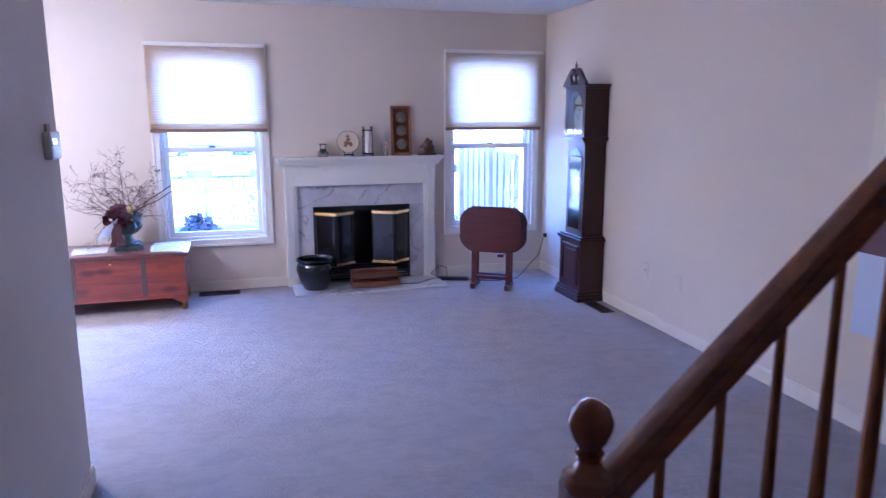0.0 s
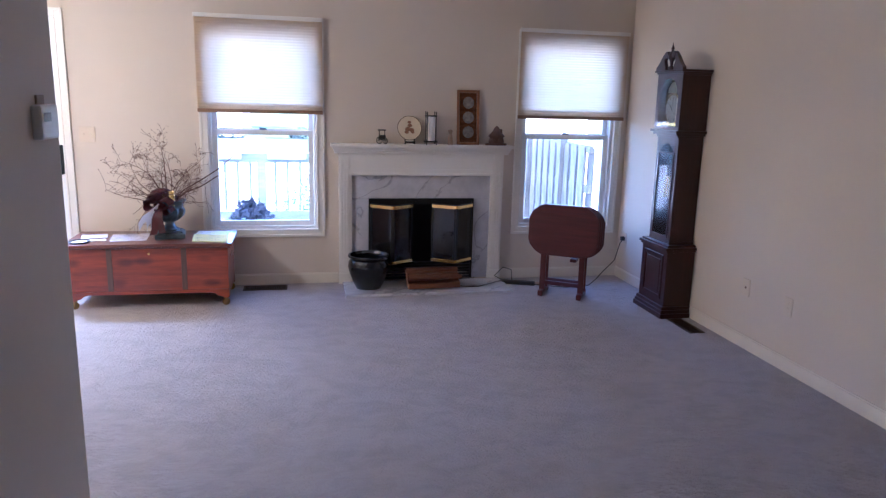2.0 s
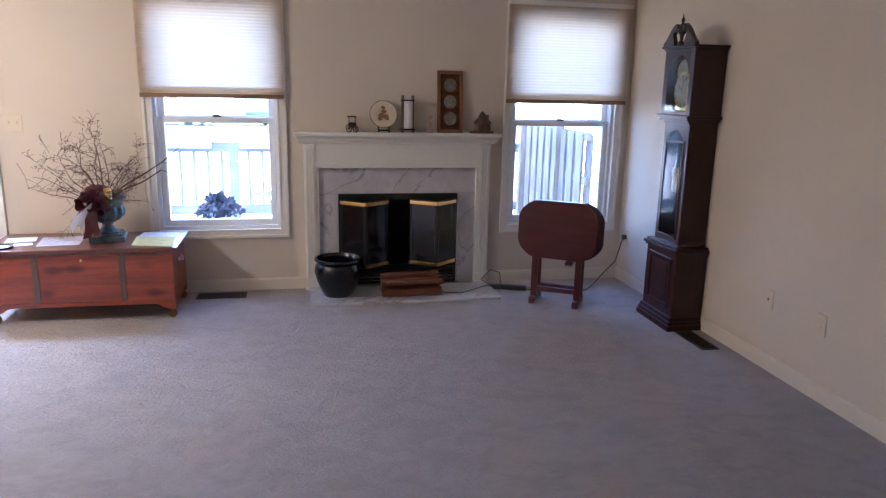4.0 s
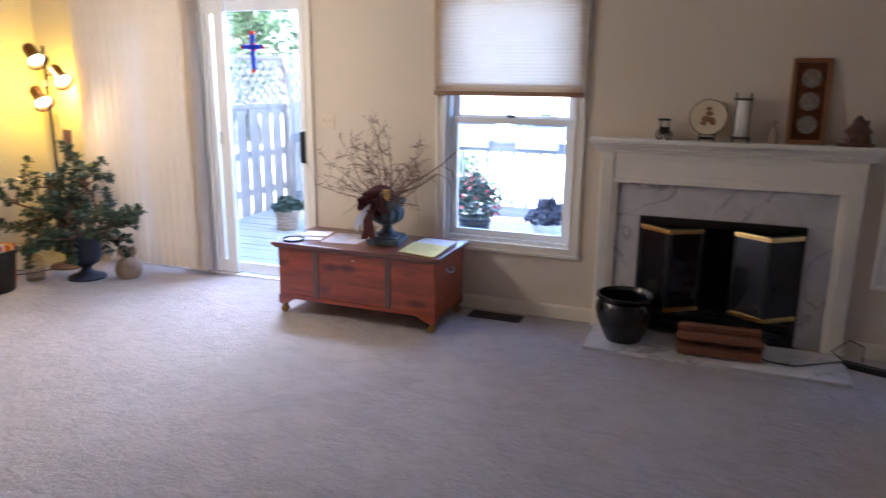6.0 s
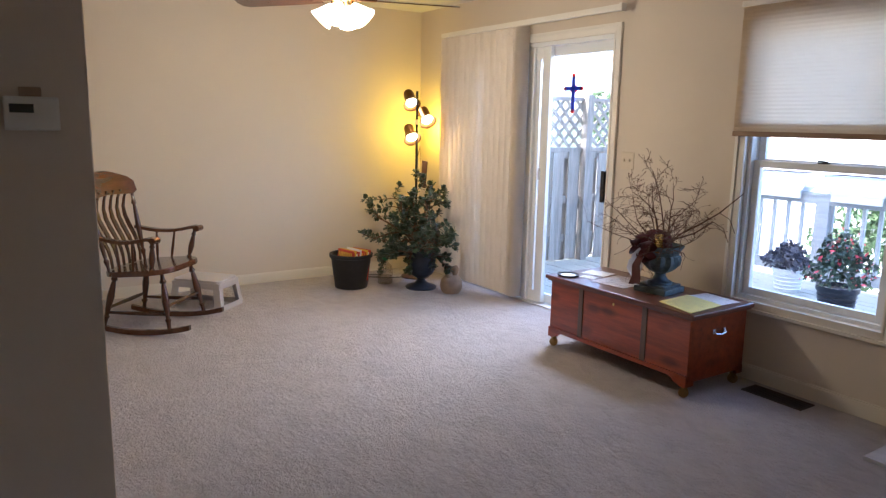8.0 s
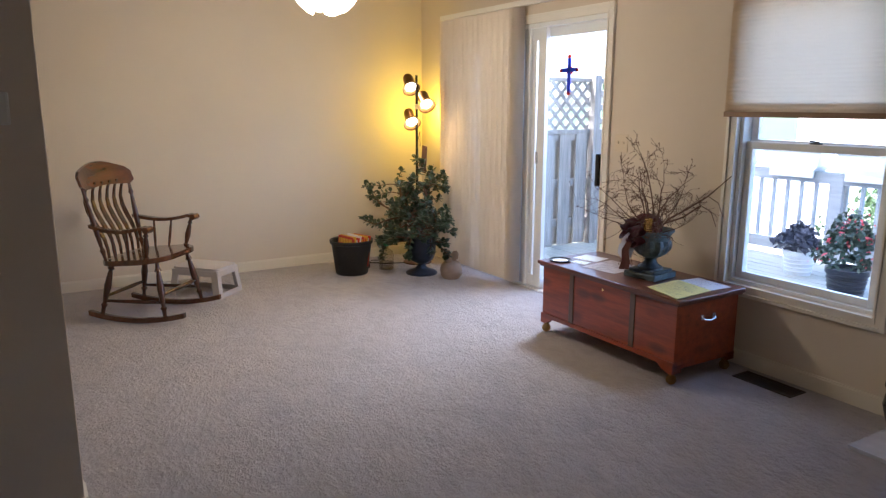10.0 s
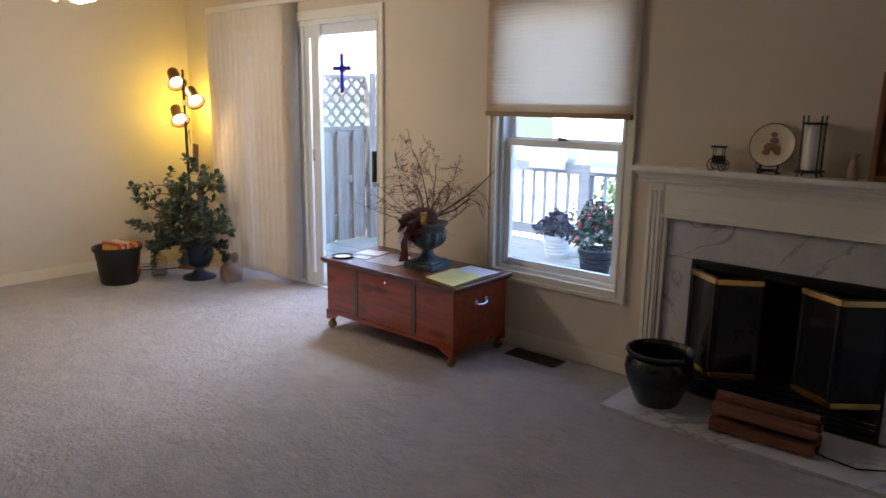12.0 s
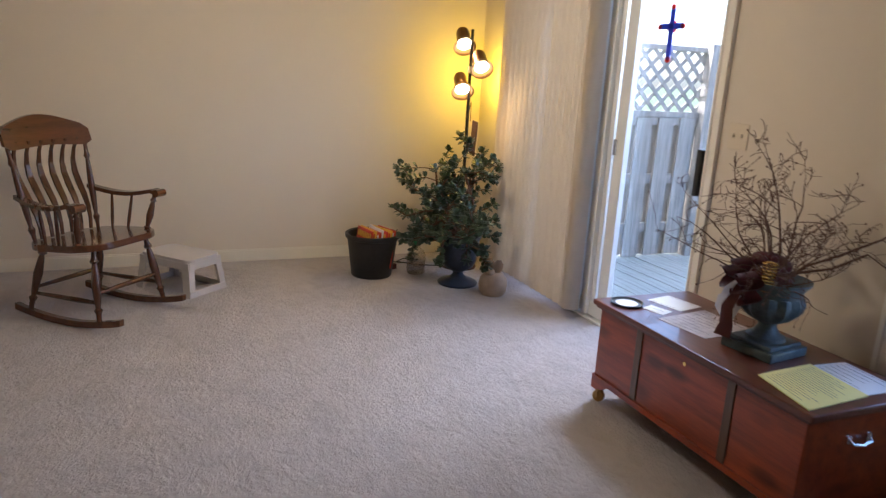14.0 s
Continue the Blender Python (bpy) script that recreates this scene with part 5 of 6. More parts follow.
def turned(bm, a, b, r, knob=True):
    """A turned rod from a to b with a swelling and two rings."""
    a, b = Vector(a), Vector(b)
    us = (0, 0.08, 0.14, 0.17, 0.22, 0.45, 0.7, 0.78, 0.81, 0.86, 1.0) if knob else (0, 0.3, 0.6, 1)
    rs = (0.55, 0.7, 1.15, 0.6, 0.8, 1.2, 0.85, 0.6, 1.1, 0.7, 0.6) if knob else (0.7, 1.1, 1, 0.7)
    tube(bm, [a.lerp(b, u) for u in us], [r * v for v in rs], 10)


for sx in (-1, 1):
    for y0, y1 in ((0.17, 0.235), (-0.16, -0.235)):
        bm = B()
        turned(bm, (sx * 0.175, y0, 0.41), (sx * 0.225, y1, 0.045), 0.02)
        part("leg", bm, M_ROCKER, rc, smooth=True)
for a, b in (((-0.205, 0.21, 0.2), (0.205, 0.21, 0.2)), ((-0.205, -0.21, 0.17), (0.205, -0.21, 0.17)), ((-0.21, 0.215, 0.15), (-0.21, -0.21, 0.14)), ((0.21, 0.215, 0.15), (0.21, -0.21, 0.14))):
    bm = B()
    turned(bm, a, b, 0.013, False)
    part("stretcher", bm, M_ROCKER, rc, smooth=True)
bm = B()
outl = rounded(0.50, 0.47, 0.13, 7, 0.012)
slab(bm, outl, -0.018, 0.018, 0.007, pose(0, 0.0, 0.42, -355, 0, 0))
part("seat", bm, M_ROCKERX, rc)
top_y, top_z = -0.31, 0.92
for sx in (-1, 1):
    bm = B()
    turned(bm, (sx * 0.20, -0.19, 0.415), (sx * 0.235, top_y + 0.02, top_z), 0.016)
    part("back_post", bm, M_ROCKER, rc, smooth=True)
for k in range(6):
    u = (k - 2.5) / 2.5
    bm = B()
    a, b = Vector((u * 0.155, -0.195, 0.425)), Vector((u * 0.185, top_y + 0.02, top_z + 0.01))
    prev = None
    for j in range(9):
        v = j / 8
        p = a.lerp(b, v) + Vector((0, -0.035 * math.sin(math.pi * v * 1.0) + 0.03 * math.sin(math.pi * v * 2), 0))
        w = 0.007 + 0.012 * max(0, math.sin(math.pi * min(1, v * 1.1))) ** 2 * (0.4 + v)
        cur = [bm.verts.new(p + Vector((dx * w, dy * 0.006, 0))) for dx, dy in ((-1, -1), (1, -1), (1, 1), (-1, 1))]
        if prev:
            for i in range(4):
                bm.faces.new((prev[i], prev[(i + 1) % 4], cur[(i + 1) % 4], cur[i]))
        else:
            bm.faces.new(cur)
        prev = cur
    bm.faces.new(prev[::-1])
    part("back_slat", bm, M_ROCKER, rc)
bm = B()
prev = None
for k in range(15):
    u = -1 + 2 * k / 14
    x = 0.262 * u
    y = top_y + 0.045 * (u * u) - 0.02
    h = 0.052 + 0.028 * math.cos(u * 1.5) - (0.022 if abs(u) > 0.95 else 0)
    zc = top_z + 0.05 - 0.012 * u * u + 0.012 * math.cos(u * 3)
    cur = [bm.verts.new((x, y + dy - dz * 0.35 * h, zc + dz * h)) for dy, dz in ((-0.011, -1), (0.011, -1), (0.011, 1), (-0.011, 1))]
    if prev:
        for i in range(4):
            bm.faces.new((prev[i], prev[(i + 1) % 4], cur[(i + 1) % 4], cur[i]))
    else:
        bm.faces.new(cur)
    prev = cur
bm.faces.new(prev[::-1])
part("crest_rail", bm, M_ROCKERX, rc, "broad curved crest rail")
for sx in (-1, 1):
    bm = B()
    prev = None
    for k in range(12):
        v = k / 11
        y = -0.265 + 0.46 * v
        z = 0.655 - 0.035 * math.sin(math.pi * v) + 0.02 * v - (0.02 if k == 11 else 0)
        w = 0.018 + 0.016 * v
        x = sx * (0.225 + 0.045 * math.sin(math.pi * 0.5 * v))
        cur = [bm.verts.new((x + dx * w, y, z + dz)) for dx, dz in ((-1, -0.012), (1, -0.012), (1, 0.010), (-1, 0.010))]
        if prev:
            for i in range(4):
                bm.faces.new((prev[i], prev[(i + 1) % 4], cur[(i + 1) % 4], cur[i]))
        else:
            bm.faces.new(cur)
        prev = cur
    bm.faces.new(prev[::-1])
    tube(bm, [(sx * 0.238, 0.192, 0.652), (sx * 0.302, 0.192, 0.652)], 0.022, 12)
    part("arm", bm, M_ROCKERX, rc)
    for a, b, rr, kn in (((0.225, 0.13, 0.425), (0.262, 0.17, 0.65), 0.017, True), ((0.225, 0.0, 0.425), (0.25, 0.02, 0.635), 0.009, False), ((0.215, -0.1, 0.42), (0.235, -0.11, 0.635), 0.009, False)):
        bm = B()
        turned(bm, (sx * a[0], a[1], a[2]), (sx * b[0], b[1], b[2]), rr, kn)
        part("arm_spindle", bm, M_ROCKER, rc, smooth=True)

st = thing("step_stool", "grey plastic step stool with open sides on the carpet", "step stool", -3.38, 4.70, 0, 42)
bm = B()
slab(bm, rounded(0.40, 0.27, 0.04, 5), 0.205, 0.228, 0.006)
part("top", bm, M_STOOL, st)
for x in (-1, 1):
    for y in (-1, 1):
        t = B()
        vs = []
        for z, gx, gy in ((0.0, 0.225, 0.155), (0.206, 0.197, 0.132)):
            for dx, dy in ((0, 0), (0.055, 0), (0.055, 0.012), (0.012, 0.012), (0.012, 0.045), (0, 0.045)):
                vs.append(t.verts.new((x * (gx - dx), y * (gy - dy), z)))
        t.faces.new(vs[:6])
        t.faces.new(vs[6:])
        for k in range(6):
            t.faces.new((vs[k], vs[(k + 1) % 6], vs[6 + (k + 1) % 6], vs[6 + k]))
        part("leg", t, M_STOOL, st)
for y in (-1, 1):
    part("apron", box(B(), -0.2, 0.2, *sorted((y * 0.126, y * 0.138)), 0.165, 0.21, 0.002), M_STOOL, st)
for x in (-1, 1):
    part("apron", box(B(), *sorted((x * 0.192, x * 0.204)), -0.13, 0.13, 0.165, 0.21, 0.002), M_STOOL, st)
    part("foot_bar", box(B(), *sorted((x * 0.212, x * 0.224)), -0.15, 0.15, 0.0, 0.04, 0.002), M_STOOL, st)
part("foot_bar", box(B(), -0.21, 0.21, 0.142, 0.154, 0.0, 0.04, 0.002), M_STOOL, st)

# ---- ceiling fan ----
fan = thing("ceiling_fan", "brown-bladed ceiling fan with four lit frosted glass shades", "ceiling fan", -1.85, 5.15, CEIL - 0.04)
part("canopy", lathe(B(), [(0.0, 0.04), (0.075, 0.04), (0.07, 0.0), (0.03, -0.03), (0.0, -0.03)], 28), M_BRASS, fan, smooth=True)
part("motor", lathe(B(), [(0.0, -0.02), (0.028, -0.02), (0.028, -0.05), (0.03, -0.09), (0.10, -0.10), (0.115, -0.15), (0.115, -0.23), (0.09, -0.26), (0.05, -0.27), (0.05, -0.29), (0.0, -0.30)], 32), M_BRASS, fan, "brass motor housing", smooth=True)
for k in range(5):
    bm = B()
    slab(bm, [(0.15, -0.05), (0.30, -0.062), (0.66, -0.068), (0.70, -0.05), (0.71, 0.0), (0.70, 0.05), (0.66, 0.068), (0.30, 0.062), (0.15, 0.05)], -0.003, 0.003, 0.001, pose(0, 0, -0.285, 12, 0, 0))
    box(bm, 0.08, 0.2, -0.018, 0.018, -0.292, -0.282, 0.002)
    b = part("blade", bm, M_ROCKERX, fan)
    b.matrix_basis = pose(0, 0, 0, 0, 0, 2 + 72 * k)
for k in range(4):
    a = radians(45 + 90 * k)
    d = Vector((math.cos(a) * 0.75, math.sin(a) * 0.75, -0.75)).normalized()
    q = d.to_track_quat("Z", "Y").to_matrix().to_4x4()
    bm = B()
    lathe(bm, [(0.024, 0.0), (0.03, 0.012), (0.046, 0.05), (0.06, 0.085), (0.076, 0.115), (0.074, 0.115), (0.056, 0.085), (0.042, 0.05), (0.02, 0.01)], 24, None, 8, 0.03)
    s = part("lamp_shade", bm, M_FANSHADE, fan, "frosted glass tulip shade", smooth=True)
    s.matrix_basis = Matrix.Translation((math.cos(a) * 0.06, math.sin(a) * 0.06, -0.325)) @ q @ Matrix.Scale(0.94, 4)
    part("socket", tube(B(), [(math.cos(a) * 0.02, math.sin(a) * 0.02, -0.28), (math.cos(a) * 0.055, math.sin(a) * 0.055, -0.29), (math.cos(a) * 0.065, math.sin(a) * 0.065, -0.33)], 0.012, 8), M_BRASS, fan, smooth=True)
lamp("fan_light", "POINT", 5.6, (1.0, 0.81, 0.52), pose(-1.85, 5.15, CEIL - 0.53), radius=0.12)

# ---- wall fixtures ----
tm = thing("thermostat", "white wall thermostat with a small dark display", "thermostat", PX, 3.455, 1.435, 90)
part("case", box(B(), -0.073, 0.073, -0.03, 0, -0.05, 0.05, 0.008), M_PLASTICW, tm)
part("base_plate", box(B(), -0.03, 0.03, -0.008, 0, 0.05, 0.078, 0.003), M_TAN, tm)
part("display", box(B(), -0.058, 0.005, -0.0315, -0.029, 0.002, 0.028, 0.001), M_LCD, tm)


def plate_at(name, label, m, kind):
    ob = thing(name, label, kind)
    ob.matrix_world = m
    w = 0.057 if kind == "switch" else 0.035
    part("cover", box(B(), -w, w, -0.006, 0, -0.057, 0.057, 0.003), M_COVER, ob)
    if kind == "switch":
        for x in (-0.024, 0.024):
            part("toggle", box(B(), x - 0.005, x + 0.005, -0.016, -0.005, -0.004, 0.012, 0.001), M_COVER, ob)
    elif kind == "outlet":
        for z in (-0.02, 0.02):
            bm = B()
            lathe(bm, [(0.0, 0), (0.017, 0), (0.016, 0.002), (0.0, 0.002)], 18, pose(0, -0.006, z, 90, 0, 0))
            for x in (-0.006, 0.006):
                box(bm, x - 0.001, x + 0.001, -0.0092, -0.008, z - 0.004, z + 0.005)
            part("socket", bm, M_COVER, ob)
    else:
        part("jack", box(B(), -0.006, 0.006, -0.009, -0.005, -0.006, 0.006, 0.001), M_BROWN, ob)
    return ob


plate_at("light_switch", "ivory double light switch on the window wall", pose(-1.245, YN, 1.2), "switch")
plate_at("wall_outlet", "ivory double socket low on the side wall", pose(X1, 4.645, 0.385, 0, 0, -90), "outlet")
plate_at("phone_jack", "ivory jack plate low on the side wall", pose(X1, 5.05, 0.395, 0, 0, -90), "jack")
plate_at("wall_outlet", "ivory socket with a black plug in the room corner", pose(X1, 6.80, 0.36, 0, 0, -90), "outlet")


def floor_vent(x0, x1, y0, y1):
    ob = thing("floor_vent", "dark bronze floor register let into the carpet", "floor vent", (x0 + x1) / 2, (y0 + y1) / 2, 0)
    w, h = (x1 - x0) / 2, (y1 - y0) / 2
    bm = B()
    box(bm, -w, w, -h, -h + 0.015, 0, 0.006, 0.002)
    box(bm, -w, w, h - 0.015, h, 0, 0.006, 0.002)
    box(bm, -w, -w + 0.015, -h, h, 0, 0.0055, 0.002)
    box(bm, w - 0.015, w, -h, h, 0, 0.0055, 0.002)
    part("frame", bm, M_VENT, ob)
    # Flat dark sheet: the shade down the duct, put into a colour.
    part("well", box(B(), -w + 0.01, w - 0.01, -h + 0.01, h - 0.01, 0.0, 0.001), M_SOOT_SHADE, ob)
    bm = B()
    n = int(max(w, h) * 2 / 0.014)
    for k in range(1, n):
        if w > h:
            x = -w + 2 * w * k / n
            box(bm, x - 0.002, x + 0.002, -h + 0.01, h - 0.01, 0.001, 0.005)
        else:
            y = -h + 2 * h * k / n
            box(bm, -w + 0.01, w - 0.01, y - 0.002, y + 0.002, 0.001, 0.005)
    part("grille", bm, M_VENT, ob)


floor_vent(-0.14, 0.205, 6.75, 6.885)
floor_vent(2.92, 3.035, 5.32, 5.64)
ps = thing("power_strip", "black power strip with plugs on the carpet", "power strip", 2.13, 6.72, 0, -20)
part("case", box(B(), -0.14, 0.14, -0.025, 0.025, 0, 0.032, 0.006), M_CORD, ps)
part("plug", box(B(), 0.13, 0.18, -0.012, 0.012, 0.005, 0.03, 0.004), M_TAN, ps, "tan plug")
bm = B()
tube(bm, [(2.24, 6.66, 0.012), (2.5, 6.55, 0.008), (2.72, 6.60, 0.008), (2.82, 6.68, 0.04), (2.9, 6.72, 0.10), (3.02, 6.77, 0.18), (3.07, 6.79, 0.33), (3.105, 6.80, 0.365)], 0.004, 6)
tube(bm, [(2.02, 6.76, 0.02), (1.95, 6.84, 0.05), (2.03, 6.86, 0.12), (2.1, 6.84, 0.10), (2.09, 6.78, 0.03)], 0.004, 6)
tube(bm, [(2.0, 6.76, 0.03), (1.9, 6.70, 0.027), (1.75, 6.60, 0.025), (1.62, 6.62, 0.025), (1.58, 6.64, 0.03)], 0.004, 6)
box(bm, 3.08, 3.112, 6.785, 6.815, 0.35, 0.385, 0.004)
bmesh.ops.transform(bm, matrix=ps.matrix_world.inverted(), verts=bm.verts[:])
part("cord", bm, M_CORD, ps, smooth=True)

cr = thing("hanging_cross", "blue and red stained-glass cross hung on the patio door pane", "suncatcher", -1.895, YN + 0.092, 1.655)
cr.scale = (1.35, 1, 1.12)
bm = B()
for a, b in (((-0.013, 0.013), (-0.115, 0.115)), ((-0.068, 0.068), (0.022, 0.048))):
    box(bm, a[0], a[1], -0.004, 0.0, b[0], b[1], 0.002)
part("cross", bm, M_BLUE, cr)
for x, z, r in ((0, 0.12, 0.013), (0, -0.112, 0.014), (-0.064, 0.033, 0.012), (0.064, 0.033, 0.012)):
    part("tip", lathe(B(), [(0.0, 0), (r, 0), (r, 0.004), (0, 0.004)], 10, pose(x, 0, z, 90, 0, 0)), M_REDGLASS, cr, "red glass tip")
part("centre", lathe(B(), [(0.0, 0), (0.03, 0), (0.028, 0.003), (0, 0.003)], 12, pose(0, 0.003, 0.033, 90, 0, 0)), M_REDGLASS, cr, "red glass centre")
part("hanger", tube(B(), [(0, 0, 0.12), (0, 0, 0.16)], 0.001, 4), M_BLACK, cr)

pic = thing("wall_picture", "tall wall picture, cream above, dark red band, pale blue below", "picture", X1, 2.90, 0.49, -90)
part("panel_upper", box(B(), -0.30, 0.33, -0.02, 0, 0.60, 1.22, 0.002), M_CREAM, pic, "cream upper panel")
part("panel_band", box(B(), -0.305, 0.34, -0.03, 0, 0.40, 0.60, 0.002), M_REDTABLE, pic, "dark red shelf band")
part("panel_lower", box(B(), -0.30, 0.33, -0.02, 0, 0.0, 0.398, 0.002), mat("pale blue panel", (0.55, 0.60, 0.72), 0.4, vary=0.05), pic, "pale blue lower panel")

# ---- stair and rail ----
sw = tagged(new("stair"), "carpeted stair with an oak handrail on turned balusters", "", "", "structure")
SY0, SY1, SX, RISE, GO = 0.75, 1.70, 1.10, 0.185, 0.205
bm = B()
for k in range(8):
    box(bm, SX + GO * k, X1 - 0.014, SY0, SY1, RISE * k, RISE * (k + 1) - 0.001, 0.004)
part("steps", bm, M_CARPET, sw)
rl = thing("stair_rail", "glossy oak stair handrail with a ball-topped newel post", "stair rail", 0.822, 1.65, 0)
bm = B()
box(bm, -0.042, 0.042, -0.042, 0.042, 0, 0.86, 0.004)
box(bm, -0.05, 0.05, -0.05, 0.05, 0, 0.16, 0.006)
lathe(bm, [(0.05, 0.86), (0.054, 0.868), (0.05, 0.884), (0.03, 0.895), (0.022, 0.915), (0.028, 0.93), (0.022, 0.94), (0.034, 0.958), (0.043, 0.982), (0.043, 0.997), (0.034, 1.019), (0.02, 1.031), (0.0, 1.038)], 28)
part("newel_post", bm, M_OAKV, rl, smooth=True)
bm = B()
sl = math.degrees(math.atan2(1.459 - 0.914, 1.521 - 0.941))
L = 1.75
prof_pts = [(-0.03, -0.03), (0.03, -0.03), (0.032, -0.012), (0.026, 0.0), (0.033, 0.014), (0.026, 0.03), (0.0, 0.036), (-0.026, 0.03), (-0.033, 0.014), (-0.026, 0.0), (-0.032, -0.012)]
slab(bm, prof_pts, 0.0, L, 0, pose(0.03, 0, 0.84, 0, -sl, 0) @ pose(0, 0, 0, 90, 0, 90))
part("handrail", bm, M_OAK, rl, smooth=True)
ta = math.tan(radians(sl))
for k in range(11):
    x = 0.155 + 0.13 * k
    foot = RISE * (1 + int((0.873 + x - SX) / GO)) if 0.873 + x > SX else 0.0
    bm = B()
    zt = 0.84 + (x - 0.03) * ta - 0.03
    pts = [(foot, 0.016), (foot + 0.12, 0.016), (foot + 0.13, 0.010), (foot + 0.17, 0.016), (foot + 0.3, 0.018), (zt - 0.2, 0.011), (zt, 0.010)]
    tube(bm, [(x, 0, z) for z, r in pts], [r for z, r in pts], 10)
    part("baluster", bm, M_OAKV, rl, smooth=True)

# ---- outside ----
DZ = -0.11
dk = tagged(new("deck"), "weathered grey board deck", "", "", "structure")
DY1 = 10.45
rng = random.Random(5)
proto = part("board", box(B(), -4.05, 3.55, -0.0675, 0.0675, -0.03, 0, 0.003), M_DECK, dk)
proto.matrix_basis = pose(0, YN + T + 0.08, DZ)
k = 1
while YN + T + 0.08 + 0.142 * k < DY1:
    c = proto.copy()
    scene.collection.objects.link(c)
    c.matrix_basis = pose(rng.uniform(-0.004, 0.004), YN + T + 0.08 + 0.142 * k, DZ + rng.uniform(-0.002, 0.0015))
    k += 1
part("joists", box(box(B(), -3.7, 3.5, YN + T + 0.05, YN + T + 0.12, DZ - 0.2, DZ - 0.035), -3.7, 3.5, DY1 - 0.06, DY1, DZ - 0.2, DZ - 0.035), M_DECK, dk)


def privacy_fence(x, y0, y1, z_top, lattice, inward):
    """Shadow-box fence along y with posts, rails, staggered boards and an optional lattice crown."""
    ob = thing("privacy_fence", "weathered grey shadow-box fence" + (" with a lattice top" if lattice else "") + " beside the deck", "fence", x, y0, DZ)
    board_top = z_top - (0.58 if lattice else 0.0) - DZ
    n = int((y1 - y0) / 0.115)
    bA = part("board", box(B(), -0.009, 0.009, -0.079, 0.079, 0.008, board_top - 0.03, 0.003), M_FENCE, ob)
    bA.matrix_basis = pose(-0.03 * inward, 0.07, 0)
    for j in range(1, n):
        c = bA.copy()
        scene.collection.objects.link(c)
        c.matrix_basis = pose((0.03 if j % 2 else -0.03) * inward, 0.07 + 0.115 * j, rng.uniform(-0.01, 0.01))
    for z in (0.22, 0.66, board_top - 0.09):
        part("rail", box(B(), -0.019, 0.019, 0, y1 - y0, z, z + 0.085, 0.003), M_FENCE, ob)
    if lattice:
        part("rail", box(B(), -0.03, 0.03, 0, y1 - y0, board_top - 0.02, board_top + 0.03, 0.003), M_FENCE, ob)
        part("rail", box(B(), -0.03, 0.03, 0, y1 - y0, z_top - DZ - 0.04, z_top - DZ, 0.003), M_FENCE, ob)
        h = 0.53
        bm = B()
        s = 0.0
        while s < (y1 - y0) + h:
            for sg, xo in ((1, -0.006), (-1, 0.006)):
                a0, b0 = (s - h, s)
                za, zb = (0.0, h)
                if a0 < 0:
                    za, a0 = -a0, 0.0
                if b0 > y1 - y0:
                    zb, b0 = h - (b0 - (y1 - y0)), y1 - y0
                if b0 - a0 > 0.02:
                    if sg < 0:
                        a0, b0 = (y1 - y0) - a0, (y1 - y0) - b0
                    d = Vector((0, b0 - a0, zb - za))
                    ln = d.length
                    ang = math.degrees(math.atan2(d.z, d.y))
                    box(bm, xo - 0.004, xo + 0.004, 0, ln, -0.018, 0.018, 0, pose(0, a0, board_top + 0.02 + za, ang, 0, 0))
            s += 0.15
        part("lattice", bm, M_FENCE, ob, "diagonal lattice panel")
    y = 0.74
    while y < y1 - y0:
        part("post", box(B(), -0.045, 0.045, y - 0.045, y + 0.045, -0.4, z_top - DZ + 0.03, 0.004, pose(0.05 * inward, 0, 0)), M_FENCE, ob)
        y += 1.22
    return ob


privacy_fence(-3.87, YN + T + 0.03, DY1 + 0.6, 1.73, True, 1)
privacy_fence(3.42, 8.35, DY1 + 0.2, 1.08, False, -1)

rail = thing("deck_railing", "grey painted wooden deck railing with square balusters", "railing", 0, DY1, DZ)
part("top_rail", box(B(), -3.8, 3.4, -0.07, 0.07, 0.875, 0.905, 0.004), M_RAILPAINT, rail)
part("top_rail", box(B(), -3.8, 3.4, -0.06, -0.022, 0.79, 0.875, 0.003), M_RAILPAINT, rail)
part("bottom_rail", box(B(), -3.8, 3.4, -0.06, -0.022, 0.05, 0.17, 0.003), M_RAILPAINT, rail)
bal = part("baluster", box(B(), -0.017, 0.017, -0.022, 0.012, 0.06, 0.87, 0.002), M_RAILPAINT, rail)
bal.matrix_basis = pose(-3.7, 0, 0)
for k in range(1, 46):
    c = bal.copy()
    scene.collection.objects.link(c)
    c.matrix_basis = pose(-3.7 + 0.155 * k, 0, 0)
for x in (-3.45, -1.75, -0.15, 1.45, 3.05):
    part("post", box(B(), x - 0.055, x + 0.055, -0.065, 0.045, -0.5, 0.874, 0.004), M_RAILPAINT, rail)


